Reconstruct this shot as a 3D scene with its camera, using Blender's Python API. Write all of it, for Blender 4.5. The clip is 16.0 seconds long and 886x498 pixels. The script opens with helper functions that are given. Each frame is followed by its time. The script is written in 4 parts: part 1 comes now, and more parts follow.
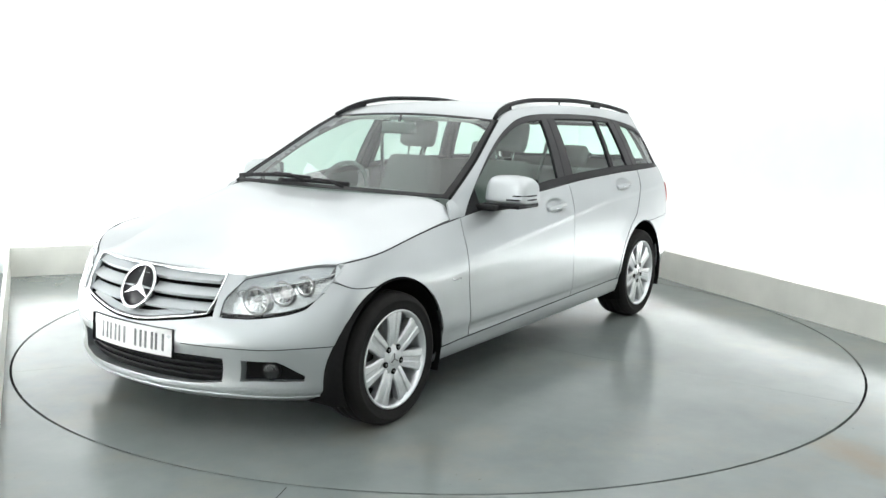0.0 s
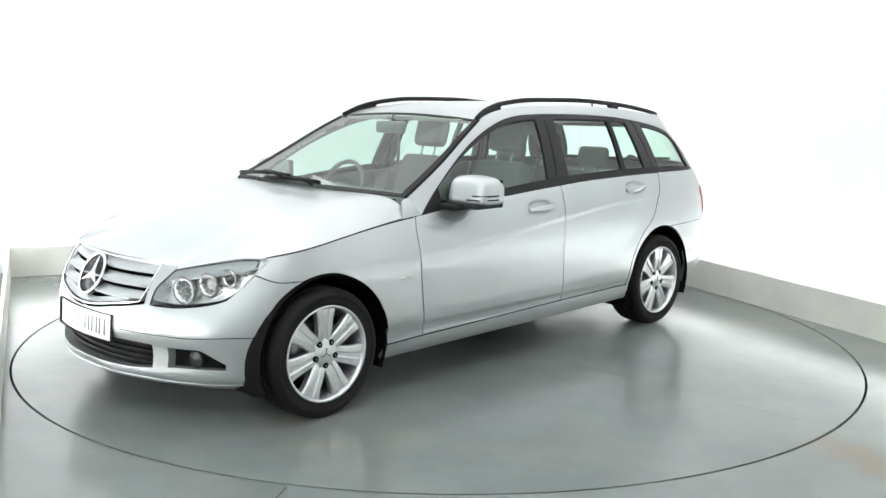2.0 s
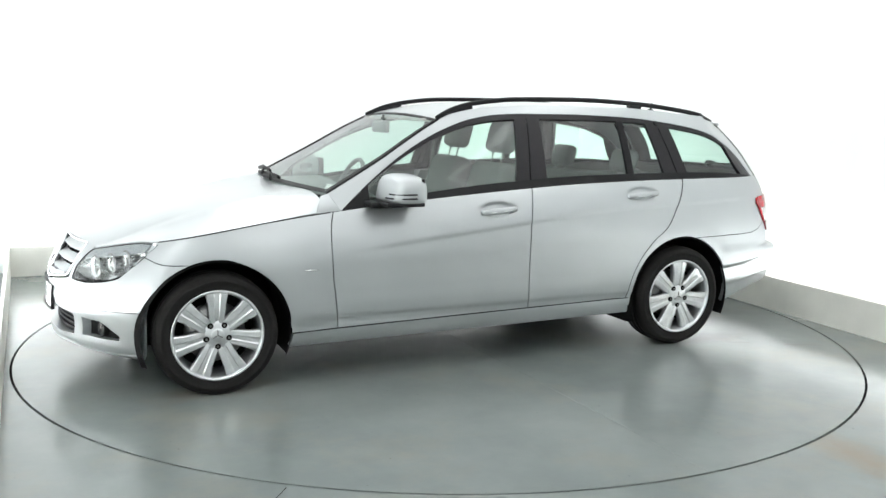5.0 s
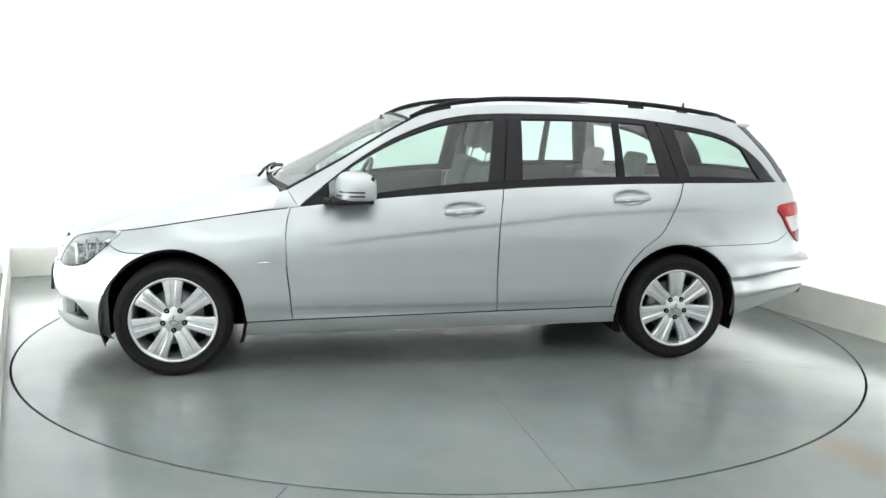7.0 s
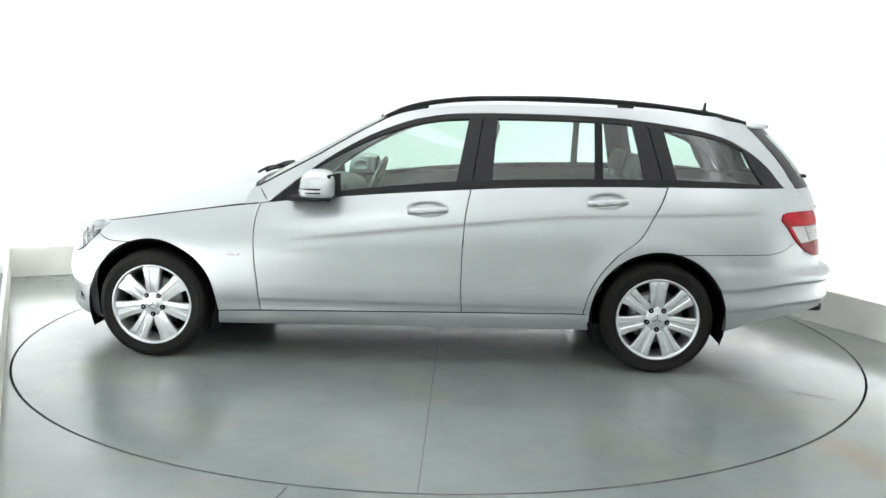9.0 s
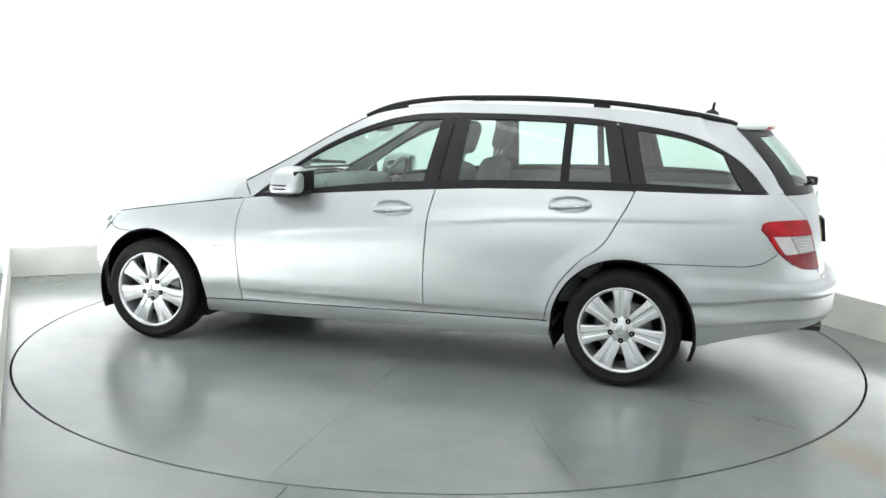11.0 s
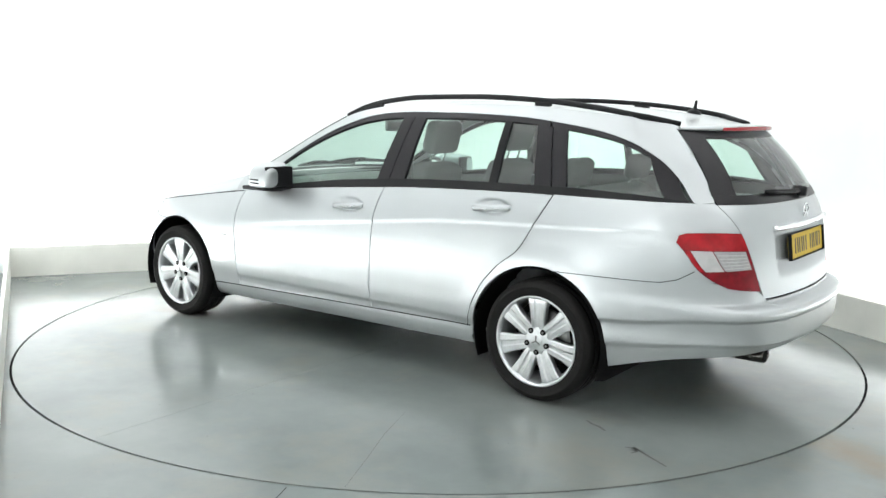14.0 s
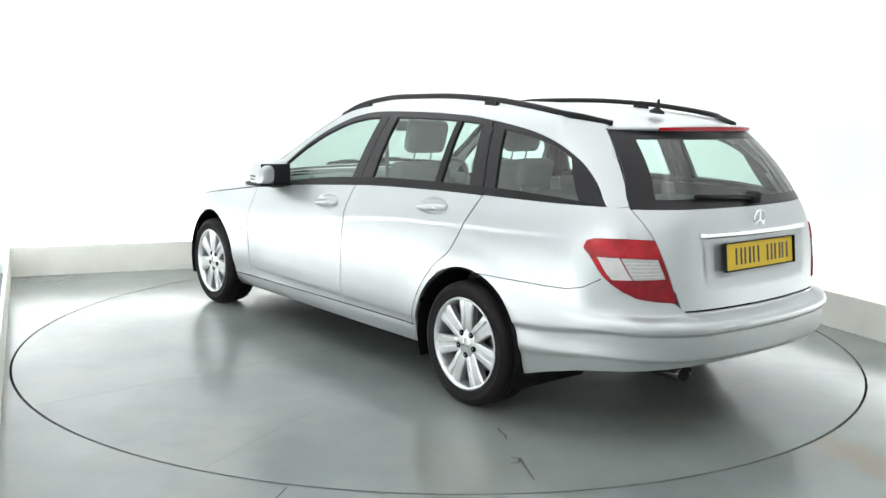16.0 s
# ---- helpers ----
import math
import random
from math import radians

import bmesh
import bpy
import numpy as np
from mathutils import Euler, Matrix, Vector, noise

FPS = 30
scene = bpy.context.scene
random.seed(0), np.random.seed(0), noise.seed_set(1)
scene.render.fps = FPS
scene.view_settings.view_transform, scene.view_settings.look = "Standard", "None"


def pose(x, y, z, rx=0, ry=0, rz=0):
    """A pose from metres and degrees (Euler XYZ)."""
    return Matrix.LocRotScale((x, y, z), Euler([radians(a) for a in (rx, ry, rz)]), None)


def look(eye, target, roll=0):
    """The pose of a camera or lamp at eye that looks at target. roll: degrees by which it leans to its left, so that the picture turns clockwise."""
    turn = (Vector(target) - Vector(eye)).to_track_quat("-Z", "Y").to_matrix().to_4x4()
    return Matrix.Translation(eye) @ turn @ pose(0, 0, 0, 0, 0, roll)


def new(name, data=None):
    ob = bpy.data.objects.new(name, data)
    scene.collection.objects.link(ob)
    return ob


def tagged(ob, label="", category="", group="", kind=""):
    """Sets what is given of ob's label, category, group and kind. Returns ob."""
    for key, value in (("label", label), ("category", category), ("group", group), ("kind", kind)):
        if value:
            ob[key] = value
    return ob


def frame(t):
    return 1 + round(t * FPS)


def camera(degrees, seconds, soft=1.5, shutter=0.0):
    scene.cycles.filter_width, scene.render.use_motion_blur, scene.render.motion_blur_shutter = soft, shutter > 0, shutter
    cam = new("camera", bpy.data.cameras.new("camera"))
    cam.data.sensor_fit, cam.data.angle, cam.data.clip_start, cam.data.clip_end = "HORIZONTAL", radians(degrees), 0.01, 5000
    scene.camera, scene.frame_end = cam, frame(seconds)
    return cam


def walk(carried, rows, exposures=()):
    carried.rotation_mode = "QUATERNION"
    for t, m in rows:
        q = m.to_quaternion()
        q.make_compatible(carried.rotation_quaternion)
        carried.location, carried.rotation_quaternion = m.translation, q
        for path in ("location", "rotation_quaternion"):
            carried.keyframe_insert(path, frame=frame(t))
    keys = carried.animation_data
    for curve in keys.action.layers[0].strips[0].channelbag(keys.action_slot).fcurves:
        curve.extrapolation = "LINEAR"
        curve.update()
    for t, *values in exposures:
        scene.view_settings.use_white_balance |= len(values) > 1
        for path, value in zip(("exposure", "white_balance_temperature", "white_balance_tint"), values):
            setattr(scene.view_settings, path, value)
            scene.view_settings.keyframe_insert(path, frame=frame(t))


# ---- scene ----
cam = camera(52.683, 16.0, soft=1.5)
EYE = Vector((0.0, -5.5496, 1.3933))
PAN, TILT = radians(0.112), radians(-8.969)
AIM = EYE + Vector((math.sin(PAN) * math.cos(TILT), math.cos(PAN) * math.cos(TILT), math.sin(TILT)))
STAND = look(EYE, AIM, 1.1155)
walk(cam, [(0.0, STAND), (16.0, STAND)])

# turn of the table: it gathers way in the first seconds, then runs evenly
TURN = [(0.0, 235.18), (0.5, 233.80), (1.0, 231.39), (1.5, 228.42)] + [(t / 2, 183.74 - 6.854 * (t / 2 - 8.0)) for t in range(4, 33)]

# ---- world, lights, exposure ----
world = bpy.data.worlds.new("world")
scene.world = world
world.use_nodes = True
world.node_tree.nodes["Background"].inputs["Color"].default_value = (1, 1, 1, 1)
world.node_tree.nodes["Background"].inputs["Strength"].default_value = 0.1
scene.view_settings.exposure = 0.13
CEIL = 3.4


def wall_washer(a, b, off, watts, width=1.2, dip=40.0):
    """An unseen long lamp, added under the ceiling along the wall from a to b to brighten it."""
    a, b = Vector((*a, 0)), Vector((*b, 0))
    d = (b - a).normalized()
    n = Vector((d.y, -d.x, 0))
    data = bpy.data.lights.new("wall_washer", "AREA")
    data.shape, data.size, data.size_y, data.energy = "RECTANGLE", (b - a).length * 0.94, width, watts
    data.color = (0.97, 1.0, 1.0)
    ob = new("wall_washer", data)
    eye = (a + b) / 2 + n * off + Vector((0, 0, CEIL - 0.12))
    ob.matrix_basis = look(eye, eye - n * math.cos(radians(dip)) - Vector((0, 0, math.sin(radians(dip)))))


# unseen fill lamps, added along the back, right, left and rear walls and overhead
wall_washer((-3.44, 1.44), (1.28, 3.375), 1.2, 14)
wall_washer((1.28, 3.375), (4.1, -3.2), 1.2, 34)
wall_washer((-1.34, -3.10), (-3.44, 1.44), 1.2, 34)
wall_washer((5.45, -6.26), (-2.83, -9.77), 1.5, 100)
wall_washer((-2.83, -9.77), (-4.65, -5.35), 1.4, 110)
wall_washer((-4.65, -5.35), (-1.34, -3.10), 1.4, 55)


def cove_strip(a, b, watts):
    """A lamp strip in the trough behind the board at the wall's foot: it washes the wall from below."""
    a, b = Vector((*a, 0)), Vector((*b, 0))
    d = (b - a).normalized()
    n = Vector((d.y, -d.x, 0))
    data = bpy.data.lights.new("cove_strip", "AREA")
    data.shape, data.size, data.size_y, data.energy = "RECTANGLE", (b - a).length * 0.96, 0.06, watts
    data.color = (0.97, 1.0, 1.0)
    ob = new("cove_strip", data)
    eye = (a + b) / 2 - n * 0.09 + Vector((0, 0, 0.19))
    ob.matrix_basis = look(eye, eye + Vector((0, 0, 1)) + n * 0.15)


cove_strip((-3.44, 1.44), (1.28, 3.375), 44)
cove_strip((1.28, 3.375), (4.1, -3.2), 54)
cove_strip((-1.34, -3.10), (-3.44, 1.44), 78)
# strip on the unseen return wall, added to brighten the car's front
cove_strip((-4.65, -5.35), (-1.34, -3.10), 75)
# wide fill light from above, unseen and added to soften the light
data = bpy.data.lights.new("ceiling_panel_light", "AREA")
data.shape, data.size, data.size_y, data.energy = "RECTANGLE", 4.4, 7.5, 54
overhead_fill = new("ceiling_panel_light", data)
overhead_fill.matrix_basis = pose(0.9, -1.9, CEIL - 0.05, 0, 0, 23)


# ---- materials ----
def nodes_of(name):
    m = bpy.data.materials.new(name)
    m.use_nodes = True
    nt = m.node_tree
    return m, nt, nt.nodes["Principled BSDF"]


def link(nt, a, b):
    nt.links.new(a, b)


def ramp(nt, src, stops):
    r = nt.nodes.new("ShaderNodeValToRGB")
    while len(r.color_ramp.elements) < len(stops):
        r.color_ramp.elements.new(0.5)
    for e, (p, c) in zip(r.color_ramp.elements, stops):
        e.position, e.color = p, (*c, 1) if len(c) == 3 else c
    link(nt, src, r.inputs["Fac"])
    return r.outputs["Color"]


def noise_tex(nt, scale, detail=4, rough=0.5, coord="Object", stretch=None):
    tc = nt.nodes.new("ShaderNodeTexCoord")
    n = nt.nodes.new("ShaderNodeTexNoise")
    n.inputs["Scale"].default_value, n.inputs["Detail"].default_value, n.inputs["Roughness"].default_value = scale, detail, rough
    out = tc.outputs[coord]
    if stretch:
        mp = nt.nodes.new("ShaderNodeMapping")
        mp.inputs["Scale"].default_value = stretch
        link(nt, out, mp.inputs["Vector"])
        out = mp.outputs["Vector"]
    link(nt, out, n.inputs["Vector"])
    return n.outputs["Fac"]


def bump(nt, bs, src, strength, dist):
    b = nt.nodes.new("ShaderNodeBump")
    b.inputs["Strength"].default_value, b.inputs["Distance"].default_value = strength, dist
    link(nt, src, b.inputs["Height"])
    link(nt, b.outputs["Normal"], bs.inputs["Normal"])


def plain(name, col, rough=0.5, metal=0.0, coat=0.0, grain=0.0, scale=60.0, spread=0.12, spec=0.5):
    m, nt, bs = nodes_of(name)
    bs.inputs["Roughness"].default_value, bs.inputs["Metallic"].default_value = rough, metal
    bs.inputs["Coat Weight"].default_value, bs.inputs["Coat Roughness"].default_value = coat, 0.04
    bs.inputs["Specular IOR Level"].default_value = spec
    lo, hi = [c * (1 - spread) for c in col], [min(1, c * (1 + spread)) for c in col]
    link(nt, ramp(nt, noise_tex(nt, scale), [(0.3, lo), (0.7, hi)]), bs.inputs["Base Color"])
    if grain:
        bump(nt, bs, noise_tex(nt, scale * 3), grain, 0.002)
    return m


def silver_paint():
    m, nt, bs = nodes_of("silver_paint")
    bs.inputs["Metallic"].default_value, bs.inputs["Roughness"].default_value = 0.72, 0.35
    bs.inputs["Coat Weight"].default_value, bs.inputs["Coat Roughness"].default_value = 0.45, 0.10
    link(nt, ramp(nt, noise_tex(nt, 3.0, 1), [(0.3, (0.452, 0.474, 0.482)), (0.7, (0.480, 0.503, 0.511))]), bs.inputs["Base Color"])
    link(nt, ramp(nt, noise_tex(nt, 1.5, 1), [(0.3, (0.34,) * 3), (0.75, (0.38,) * 3)]), bs.inputs["Roughness"])
    return m


def clear_glass(name, tint, rough=0.01, base_gloss=0.07):
    m = bpy.data.materials.new(name)
    m.use_nodes = True
    nt = m.node_tree
    nt.nodes.clear()
    out, mix = nt.nodes.new("ShaderNodeOutputMaterial"), nt.nodes.new("ShaderNodeMixShader")
    tr, gl, lw = nt.nodes.new("ShaderNodeBsdfTransparent"), nt.nodes.new("ShaderNodeBsdfGlossy"), nt.nodes.new("ShaderNodeLayerWeight")
    pw, ad = nt.nodes.new("ShaderNodeMath"), nt.nodes.new("ShaderNodeMath")
    pw.operation, ad.operation = "POWER", "MULTIPLY_ADD"
    lw.inputs["Blend"].default_value, pw.inputs[1].default_value = 0.5, 5.0
    ad.inputs[1].default_value, ad.inputs[2].default_value = 0.88, base_gloss
    link(nt, lw.outputs["Facing"], pw.inputs[0])
    link(nt, pw.outputs[0], ad.inputs[0])
    tr.inputs["Color"].default_value = (*tint, 1)
    gl.inputs["Roughness"].default_value = rough
    link(nt, ad.outputs[0], mix.inputs[0])
    link(nt, tr.outputs[0], mix.inputs[1])
    link(nt, gl.outputs[0], mix.inputs[2])
    link(nt, mix.outputs[0], out.inputs["Surface"])
    return m


def floor_paint(name, stains):
    """Painted concrete: cloudy grey-green, worn to brown, with stains of (x, y, half length, half width, turn)."""
    m, nt, bs = nodes_of(name)
    big, mid, fine = noise_tex(nt, 0.8, 6, 0.6), noise_tex(nt, 5.0, 6, 0.65), noise_tex(nt, 60.0, 4)
    base = ramp(nt, big, [(0.36, (0.155, 0.178, 0.172)), (0.64, (0.215, 0.238, 0.228))])
    worn = ramp(nt, noise_tex(nt, 1.3, 7, 0.68), [(0.50, (0, 0, 0)), (0.74, (0.6, 0.6, 0.6))])
    mixc = nt.nodes.new("ShaderNodeMixRGB")
    link(nt, worn, mixc.inputs[0])
    link(nt, base, mixc.inputs[1])
    mixc.inputs[2].default_value = (0.235, 0.222, 0.180, 1)
    col = mixc.outputs[0]
    for x, y, ra, rb, turn, tint, amount in stains:
        tc, mp, ln = nt.nodes.new("ShaderNodeTexCoord"), nt.nodes.new("ShaderNodeMapping"), nt.nodes.new("ShaderNodeVectorMath")
        mp.vector_type, ln.operation = "TEXTURE", "LENGTH"
        mp.inputs["Location"].default_value = (x, y, 0)
        mp.inputs["Rotation"].default_value = (0, 0, radians(turn))
        mp.inputs["Scale"].default_value = (ra, rb, 1)
        link(nt, tc.outputs["Object"], mp.inputs["Vector"])
        link(nt, mp.outputs["Vector"], ln.inputs[0])
        ragged = nt.nodes.new("ShaderNodeMath")
        ragged.operation = "MULTIPLY_ADD"
        ragged.inputs[1].default_value = 1.5
        link(nt, noise_tex(nt, 6.0, 8, 0.72), ragged.inputs[0])
        link(nt, ln.outputs["Value"], ragged.inputs[2])
        half = nt.nodes.new("ShaderNodeMath")
        half.operation = "MULTIPLY"
        half.inputs[1].default_value = 0.5
        link(nt, ragged.outputs[0], half.inputs[0])
        edge = ramp(nt, half.outputs[0], [(0.42, (amount,) * 3), (0.95, (0, 0, 0))])
        mx = nt.nodes.new("ShaderNodeMixRGB")
        link(nt, edge, mx.inputs[0])
        link(nt, col, mx.inputs[1])
        mx.inputs[2].default_value = (*tint, 1)
        col = mx.outputs[0]
    speck = ramp(nt, noise_tex(nt, 34.0, 2, 0.5), [(0.20, (0.62, 0.60, 0.55)), (0.25, (1, 1, 1))])
    dots = nt.nodes.new("ShaderNodeMixRGB")
    dots.blend_type, dots.inputs[0].default_value = "MULTIPLY", 1.0
    link(nt, col, dots.inputs[1])
    link(nt, speck, dots.inputs[2])
    link(nt, dots.outputs[0], bs.inputs["Base Color"])
    link(nt, ramp(nt, mid, [(0.32, (0.16,) * 3), (0.58, (0.21,) * 3), (0.8, (0.28,) * 3)]), bs.inputs["Roughness"])
    bump(nt, bs, fine, 0.08, 0.001)
    return m


RUST, GRIME = (0.205, 0.172, 0.122), (0.105, 0.100, 0.085)
PAINT = silver_paint()
FLOOR = floor_paint("floor_paint", [(1.76, -2.06, 0.42, 0.15, -72, RUST, 0.85), (1.30, 2.05, 0.9, 0.22, -64, RUST, 0.4), (-1.2, -2.75, 0.4, 0.08, 20, GRIME, 0.25)])
DECK = floor_paint("deck_paint", [(-0.55, -1.55, 0.5, 0.16, 75, RUST, 0.4), (1.55, 0.75, 0.35, 0.14, 10, RUST, 0.45), (-1.35, 0.78, 0.4, 0.12, 0, GRIME, 0.35), (1.4, -0.8, 0.3, 0.1, 0, GRIME, 0.3), (-1.5, -0.6, 0.5, 0.12, 30, RUST, 0.35)])
WALL = plain("white_wall_paint", (0.86, 0.87, 0.87), 0.9, scale=3.0, spread=0.02)
SKIRT = plain("cream_board", (0.72, 0.72, 0.67), 0.6, scale=4.0, spread=0.06)
CEILING = plain("ceiling_white", (0.85, 0.85, 0.85), 0.9, scale=3.0, spread=0.02)
# near black, painted for shade in gaps and recesses; black parts use it too
DARK = plain("black_gap", (0.008, 0.008, 0.008), 0.9, spec=0.1)
TRIM = plain("black_trim", (0.010, 0.010, 0.011), 0.5, grain=0.05, scale=200, spec=0.18)
GLOSSBLACK = plain("gloss_black", (0.009, 0.008, 0.010), 0.32, spec=0.3)
RUBBER = plain("tyre_rubber", (0.011, 0.0105, 0.010), 0.8, grain=0.25, scale=90, spec=0.2)
CHROME = plain("chrome", (0.86, 0.87, 0.87), 0.08, 1.0, spread=0.02)
ALLOY = plain("alloy", (0.62, 0.635, 0.645), 0.34, 0.85, coat=0.6, spread=0.05, scale=40)
DARKSTEEL = plain("dark_chrome", (0.10, 0.095, 0.09), 0.2, 1.0, scale=30)
STEEL = plain("brake_steel", (0.25, 0.25, 0.25), 0.4, 1.0, scale=30)
GLASS = clear_glass("window_glass", (0.76, 0.905, 0.84), 0.01, 0.10)
LENS = clear_glass("lamp_lens", (0.93, 0.95, 0.95), 0.02)
REDLENS = plain("red_lens", (0.36, 0.006, 0.012), 0.15, coat=0.1, scale=25, spread=0.25, spec=0.25)
DARKRED = plain("dark_red_lens", (0.20, 0.004, 0.010), 0.15, coat=0.1, scale=25, spread=0.25, spec=0.25)
CLEARLENS = plain("frosted_lens", (0.50, 0.475, 0.475), 0.15, coat=1.0, scale=25, spread=0.1)
SEATCLOTH = plain("grey_cloth", (0.20, 0.205, 0.205), 0.85, grain=0.3, scale=150)
CABIN = plain("cabin_plastic", (0.11, 0.115, 0.115), 0.55, grain=0.15, scale=150)
LINER = plain("roof_lining", (0.42, 0.42, 0.40), 0.9, scale=80)
WHITEPLATE = plain("white_plate", (0.66, 0.66, 0.65), 0.5, spec=0.2, scale=10, spread=0.02)
YELLOWPLATE = plain("yellow_plate", (0.62, 0.42, 0.025), 0.5, spec=0.2, scale=10, spread=0.04)
MIRROR = plain("mirror_glass", (0.9, 0.9, 0.9), 0.02, 1.0, spread=0.01)


# ---- mesh helpers ----
def mesh_of(name, verts, faces, mat, smooth=True):
    me = bpy.data.meshes.new(name)
    me.from_pydata([tuple(v) for v in verts], [], faces)
    me.materials.append(mat)
    if smooth:
        me.polygons.foreach_set("use_smooth", [True] * len(me.polygons))
    me.update()
    return me


def part(name, geo, mat, parent=None, label="", smooth=True):
    ob = new(name, mesh_of(name, geo[0], geo[1], mat, smooth))
    if parent:
        ob.parent = parent
    return tagged(ob, label)


def join(*geos):
    verts, faces = [], []
    for v, f in geos:
        n = len(verts)
        verts += [Vector(p) for p in v]
        faces += [[i + n for i in q] for q in f]
    return verts, faces


def flip(geo):
    """The same on the other side of the car."""
    return [Vector((v[0], -v[1], v[2])) for v in geo[0]], [list(reversed(f)) for f in geo[1]]


def moved(geo, m):
    return [m @ Vector(v) for v in geo[0]], geo[1]


def box(x0, x1, y0, y1, z0, z1, b=0.0):
    bm = bmesh.new()
    bmesh.ops.create_cube(bm, size=1, matrix=Matrix.Translation(((x0 + x1) / 2, (y0 + y1) / 2, (z0 + z1) / 2)) @ Matrix.Diagonal((x1 - x0, y1 - y0, z1 - z0, 1)))
    if b:
        bmesh.ops.bevel(bm, geom=bm.edges[:], offset=b, segments=3, profile=0.5, affect="EDGES")
    return from_bm(bm)


def from_bm(bm):
    bm.verts.index_update()
    geo = [v.co.copy() for v in bm.verts], [[v.index for v in f.verts] for f in bm.faces]
    bm.free()
    return geo


def lathe(profile, n=48, axis="y"):
    """Rings of (radius, along) round an axis."""
    verts, faces = [], []
    for r, a in profile:
        for i in range(n):
            c, s = r * math.cos(2 * math.pi * i / n), r * math.sin(2 * math.pi * i / n)
            verts.append(Vector((c, a, s)) if axis == "y" else Vector((a, c, s)) if axis == "x" else Vector((c, s, a)))
    for j in range(len(profile) - 1):
        for i in range(n):
            k = (i + 1) % n
            faces.append([j * n + i, j * n + k, (j + 1) * n + k, (j + 1) * n + i])
    return verts, faces


def tube(points, r, n=10, flat=1.0):
    """A tube along points; flat squeezes its height."""
    pts = [Vector(p) for p in points]
    verts, faces = [], []
    for i, p in enumerate(pts):
        d = (pts[min(i + 1, len(pts) - 1)] - pts[max(i - 1, 0)]).normalized()
        side = d.cross(Vector((0, 0, 1)))
        side = side.normalized() if side.length > 1e-4 else Vector((0, 1, 0))
        up = side.cross(d)
        rr = r(i / (len(pts) - 1)) if callable(r) else r
        for k in range(n):
            a = 2 * math.pi * k / n
            verts.append(p + side * rr * math.cos(a) + up * rr * flat * math.sin(a))
    for i in range(len(pts) - 1):
        for k in range(n):
            q = (k + 1) % n
            faces.append([i * n + k, i * n + q, (i + 1) * n + q, (i + 1) * n + k])
    faces.append(list(range(n))[::-1])
    faces.append([(len(pts) - 1) * n + k for k in range(n)])
    return verts, faces


class Curve1:
    """A smooth curve through (x, y) pairs that never overshoots."""

    def __init__(self, xs, ys):
        self.x, self.y = np.array(xs, float), np.array(ys, float)
        h, d = np.diff(self.x), np.diff(self.y) / np.diff(self.x)
        m = np.zeros(len(self.x))
        for i in range(1, len(h)):
            if d[i - 1] * d[i] > 0:
                w1, w2 = 2 * h[i] + h[i - 1], h[i] + 2 * h[i - 1]
                m[i] = (w1 + w2) / (w1 / d[i - 1] + w2 / d[i])
        m[0], m[-1] = d[0], d[-1]
        self.m, self.h = m, h

    def __call__(self, v):
        v = min(max(v, self.x[0]), self.x[-1])
        i = min(max(int(np.searchsorted(self.x, v)) - 1, 0), len(self.h) - 1)
        h, t = self.h[i], (v - self.x[i]) / self.h[i]
        return float((1 + 2 * t) * (1 - t) ** 2 * self.y[i] + t * (1 - t) ** 2 * h * self.m[i]
                     + t * t * (3 - 2 * t) * self.y[i + 1] + t * t * (t - 1) * h * self.m[i + 1])


def pairs(*p):
    p = sorted(p)
    return Curve1([a for a, b in p], [b for a, b in p])


def faired(curve, spread, n=240, even=False):
    """The same curve with its bends evened out over a length of spread."""
    x0, x1 = curve.x[0], curve.x[-1]
    h = (x1 - x0) / n
    k = max(int(3 * spread / h) + 1, 2)
    w = np.exp(-0.5 * (np.arange(-k, k + 1) * h / spread) ** 2)
    y = np.array([curve(x0 + h * i) for i in range(n + 1)])
    head, foot = y[k:0:-1], y[-2:-k - 2:-1]
    if not even:
        head, foot = 2 * y[0] - head, 2 * y[-1] - foot
    return Curve1(x0 + h * np.arange(n + 1), np.convolve(np.concatenate([head, y, foot]), w / w.sum(), "valid"))


def smooth01(a, b, v):
    t = min(max((v - a) / (b - a), 0), 1)
    return t * t * (3 - 2 * t)


class Line2:
    """A smooth line through points of any dimension, run from 0 to 1."""

    def __init__(self, pts):
        pts = [np.array(p, float) for p in pts]
        t = [0.0]
        for a, b in zip(pts, pts[1:]):
            t.append(t[-1] + max(float(np.linalg.norm(b - a)), 1e-6))
        self.c = [Curve1([q / t[-1] for q in t], [p[k] for p in pts]) for k in range(len(pts[0]))]

    def __call__(self, u):
        return np.array([c(u) for c in self.c])
# ---- the car's skin: one surface over its outline, run by a place s along the outline and a height z ----
PLAN_X = [2.115, 2.108, 2.075, 2.02, 1.95, 1.87, 1.78, 1.66, 1.38, 1.0, 0.5, -0.2, -0.9, -1.38, -1.65, -1.9, -2.09, -2.235, -2.335, -2.395, -2.43, -2.44]
PLAN_Y = [0, 0.15, 0.32, 0.47, 0.61, 0.725, 0.805, 0.853, 0.874, 0.882, 0.885, 0.885, 0.882, 0.876, 0.862, 0.832, 0.785, 0.71, 0.60, 0.45, 0.2, 0]
PLAN_S = [0.0]
for a in range(1, len(PLAN_X)):
    PLAN_S.append(PLAN_S[-1] + math.hypot(PLAN_X[a] - PLAN_X[a - 1], PLAN_Y[a] - PLAN_Y[a - 1]))
S_END = PLAN_S[-1]
plan_x, plan_y = faired(Curve1(PLAN_S, PLAN_X), 0.055, even=True), faired(Curve1(PLAN_S, PLAN_Y), 0.055)
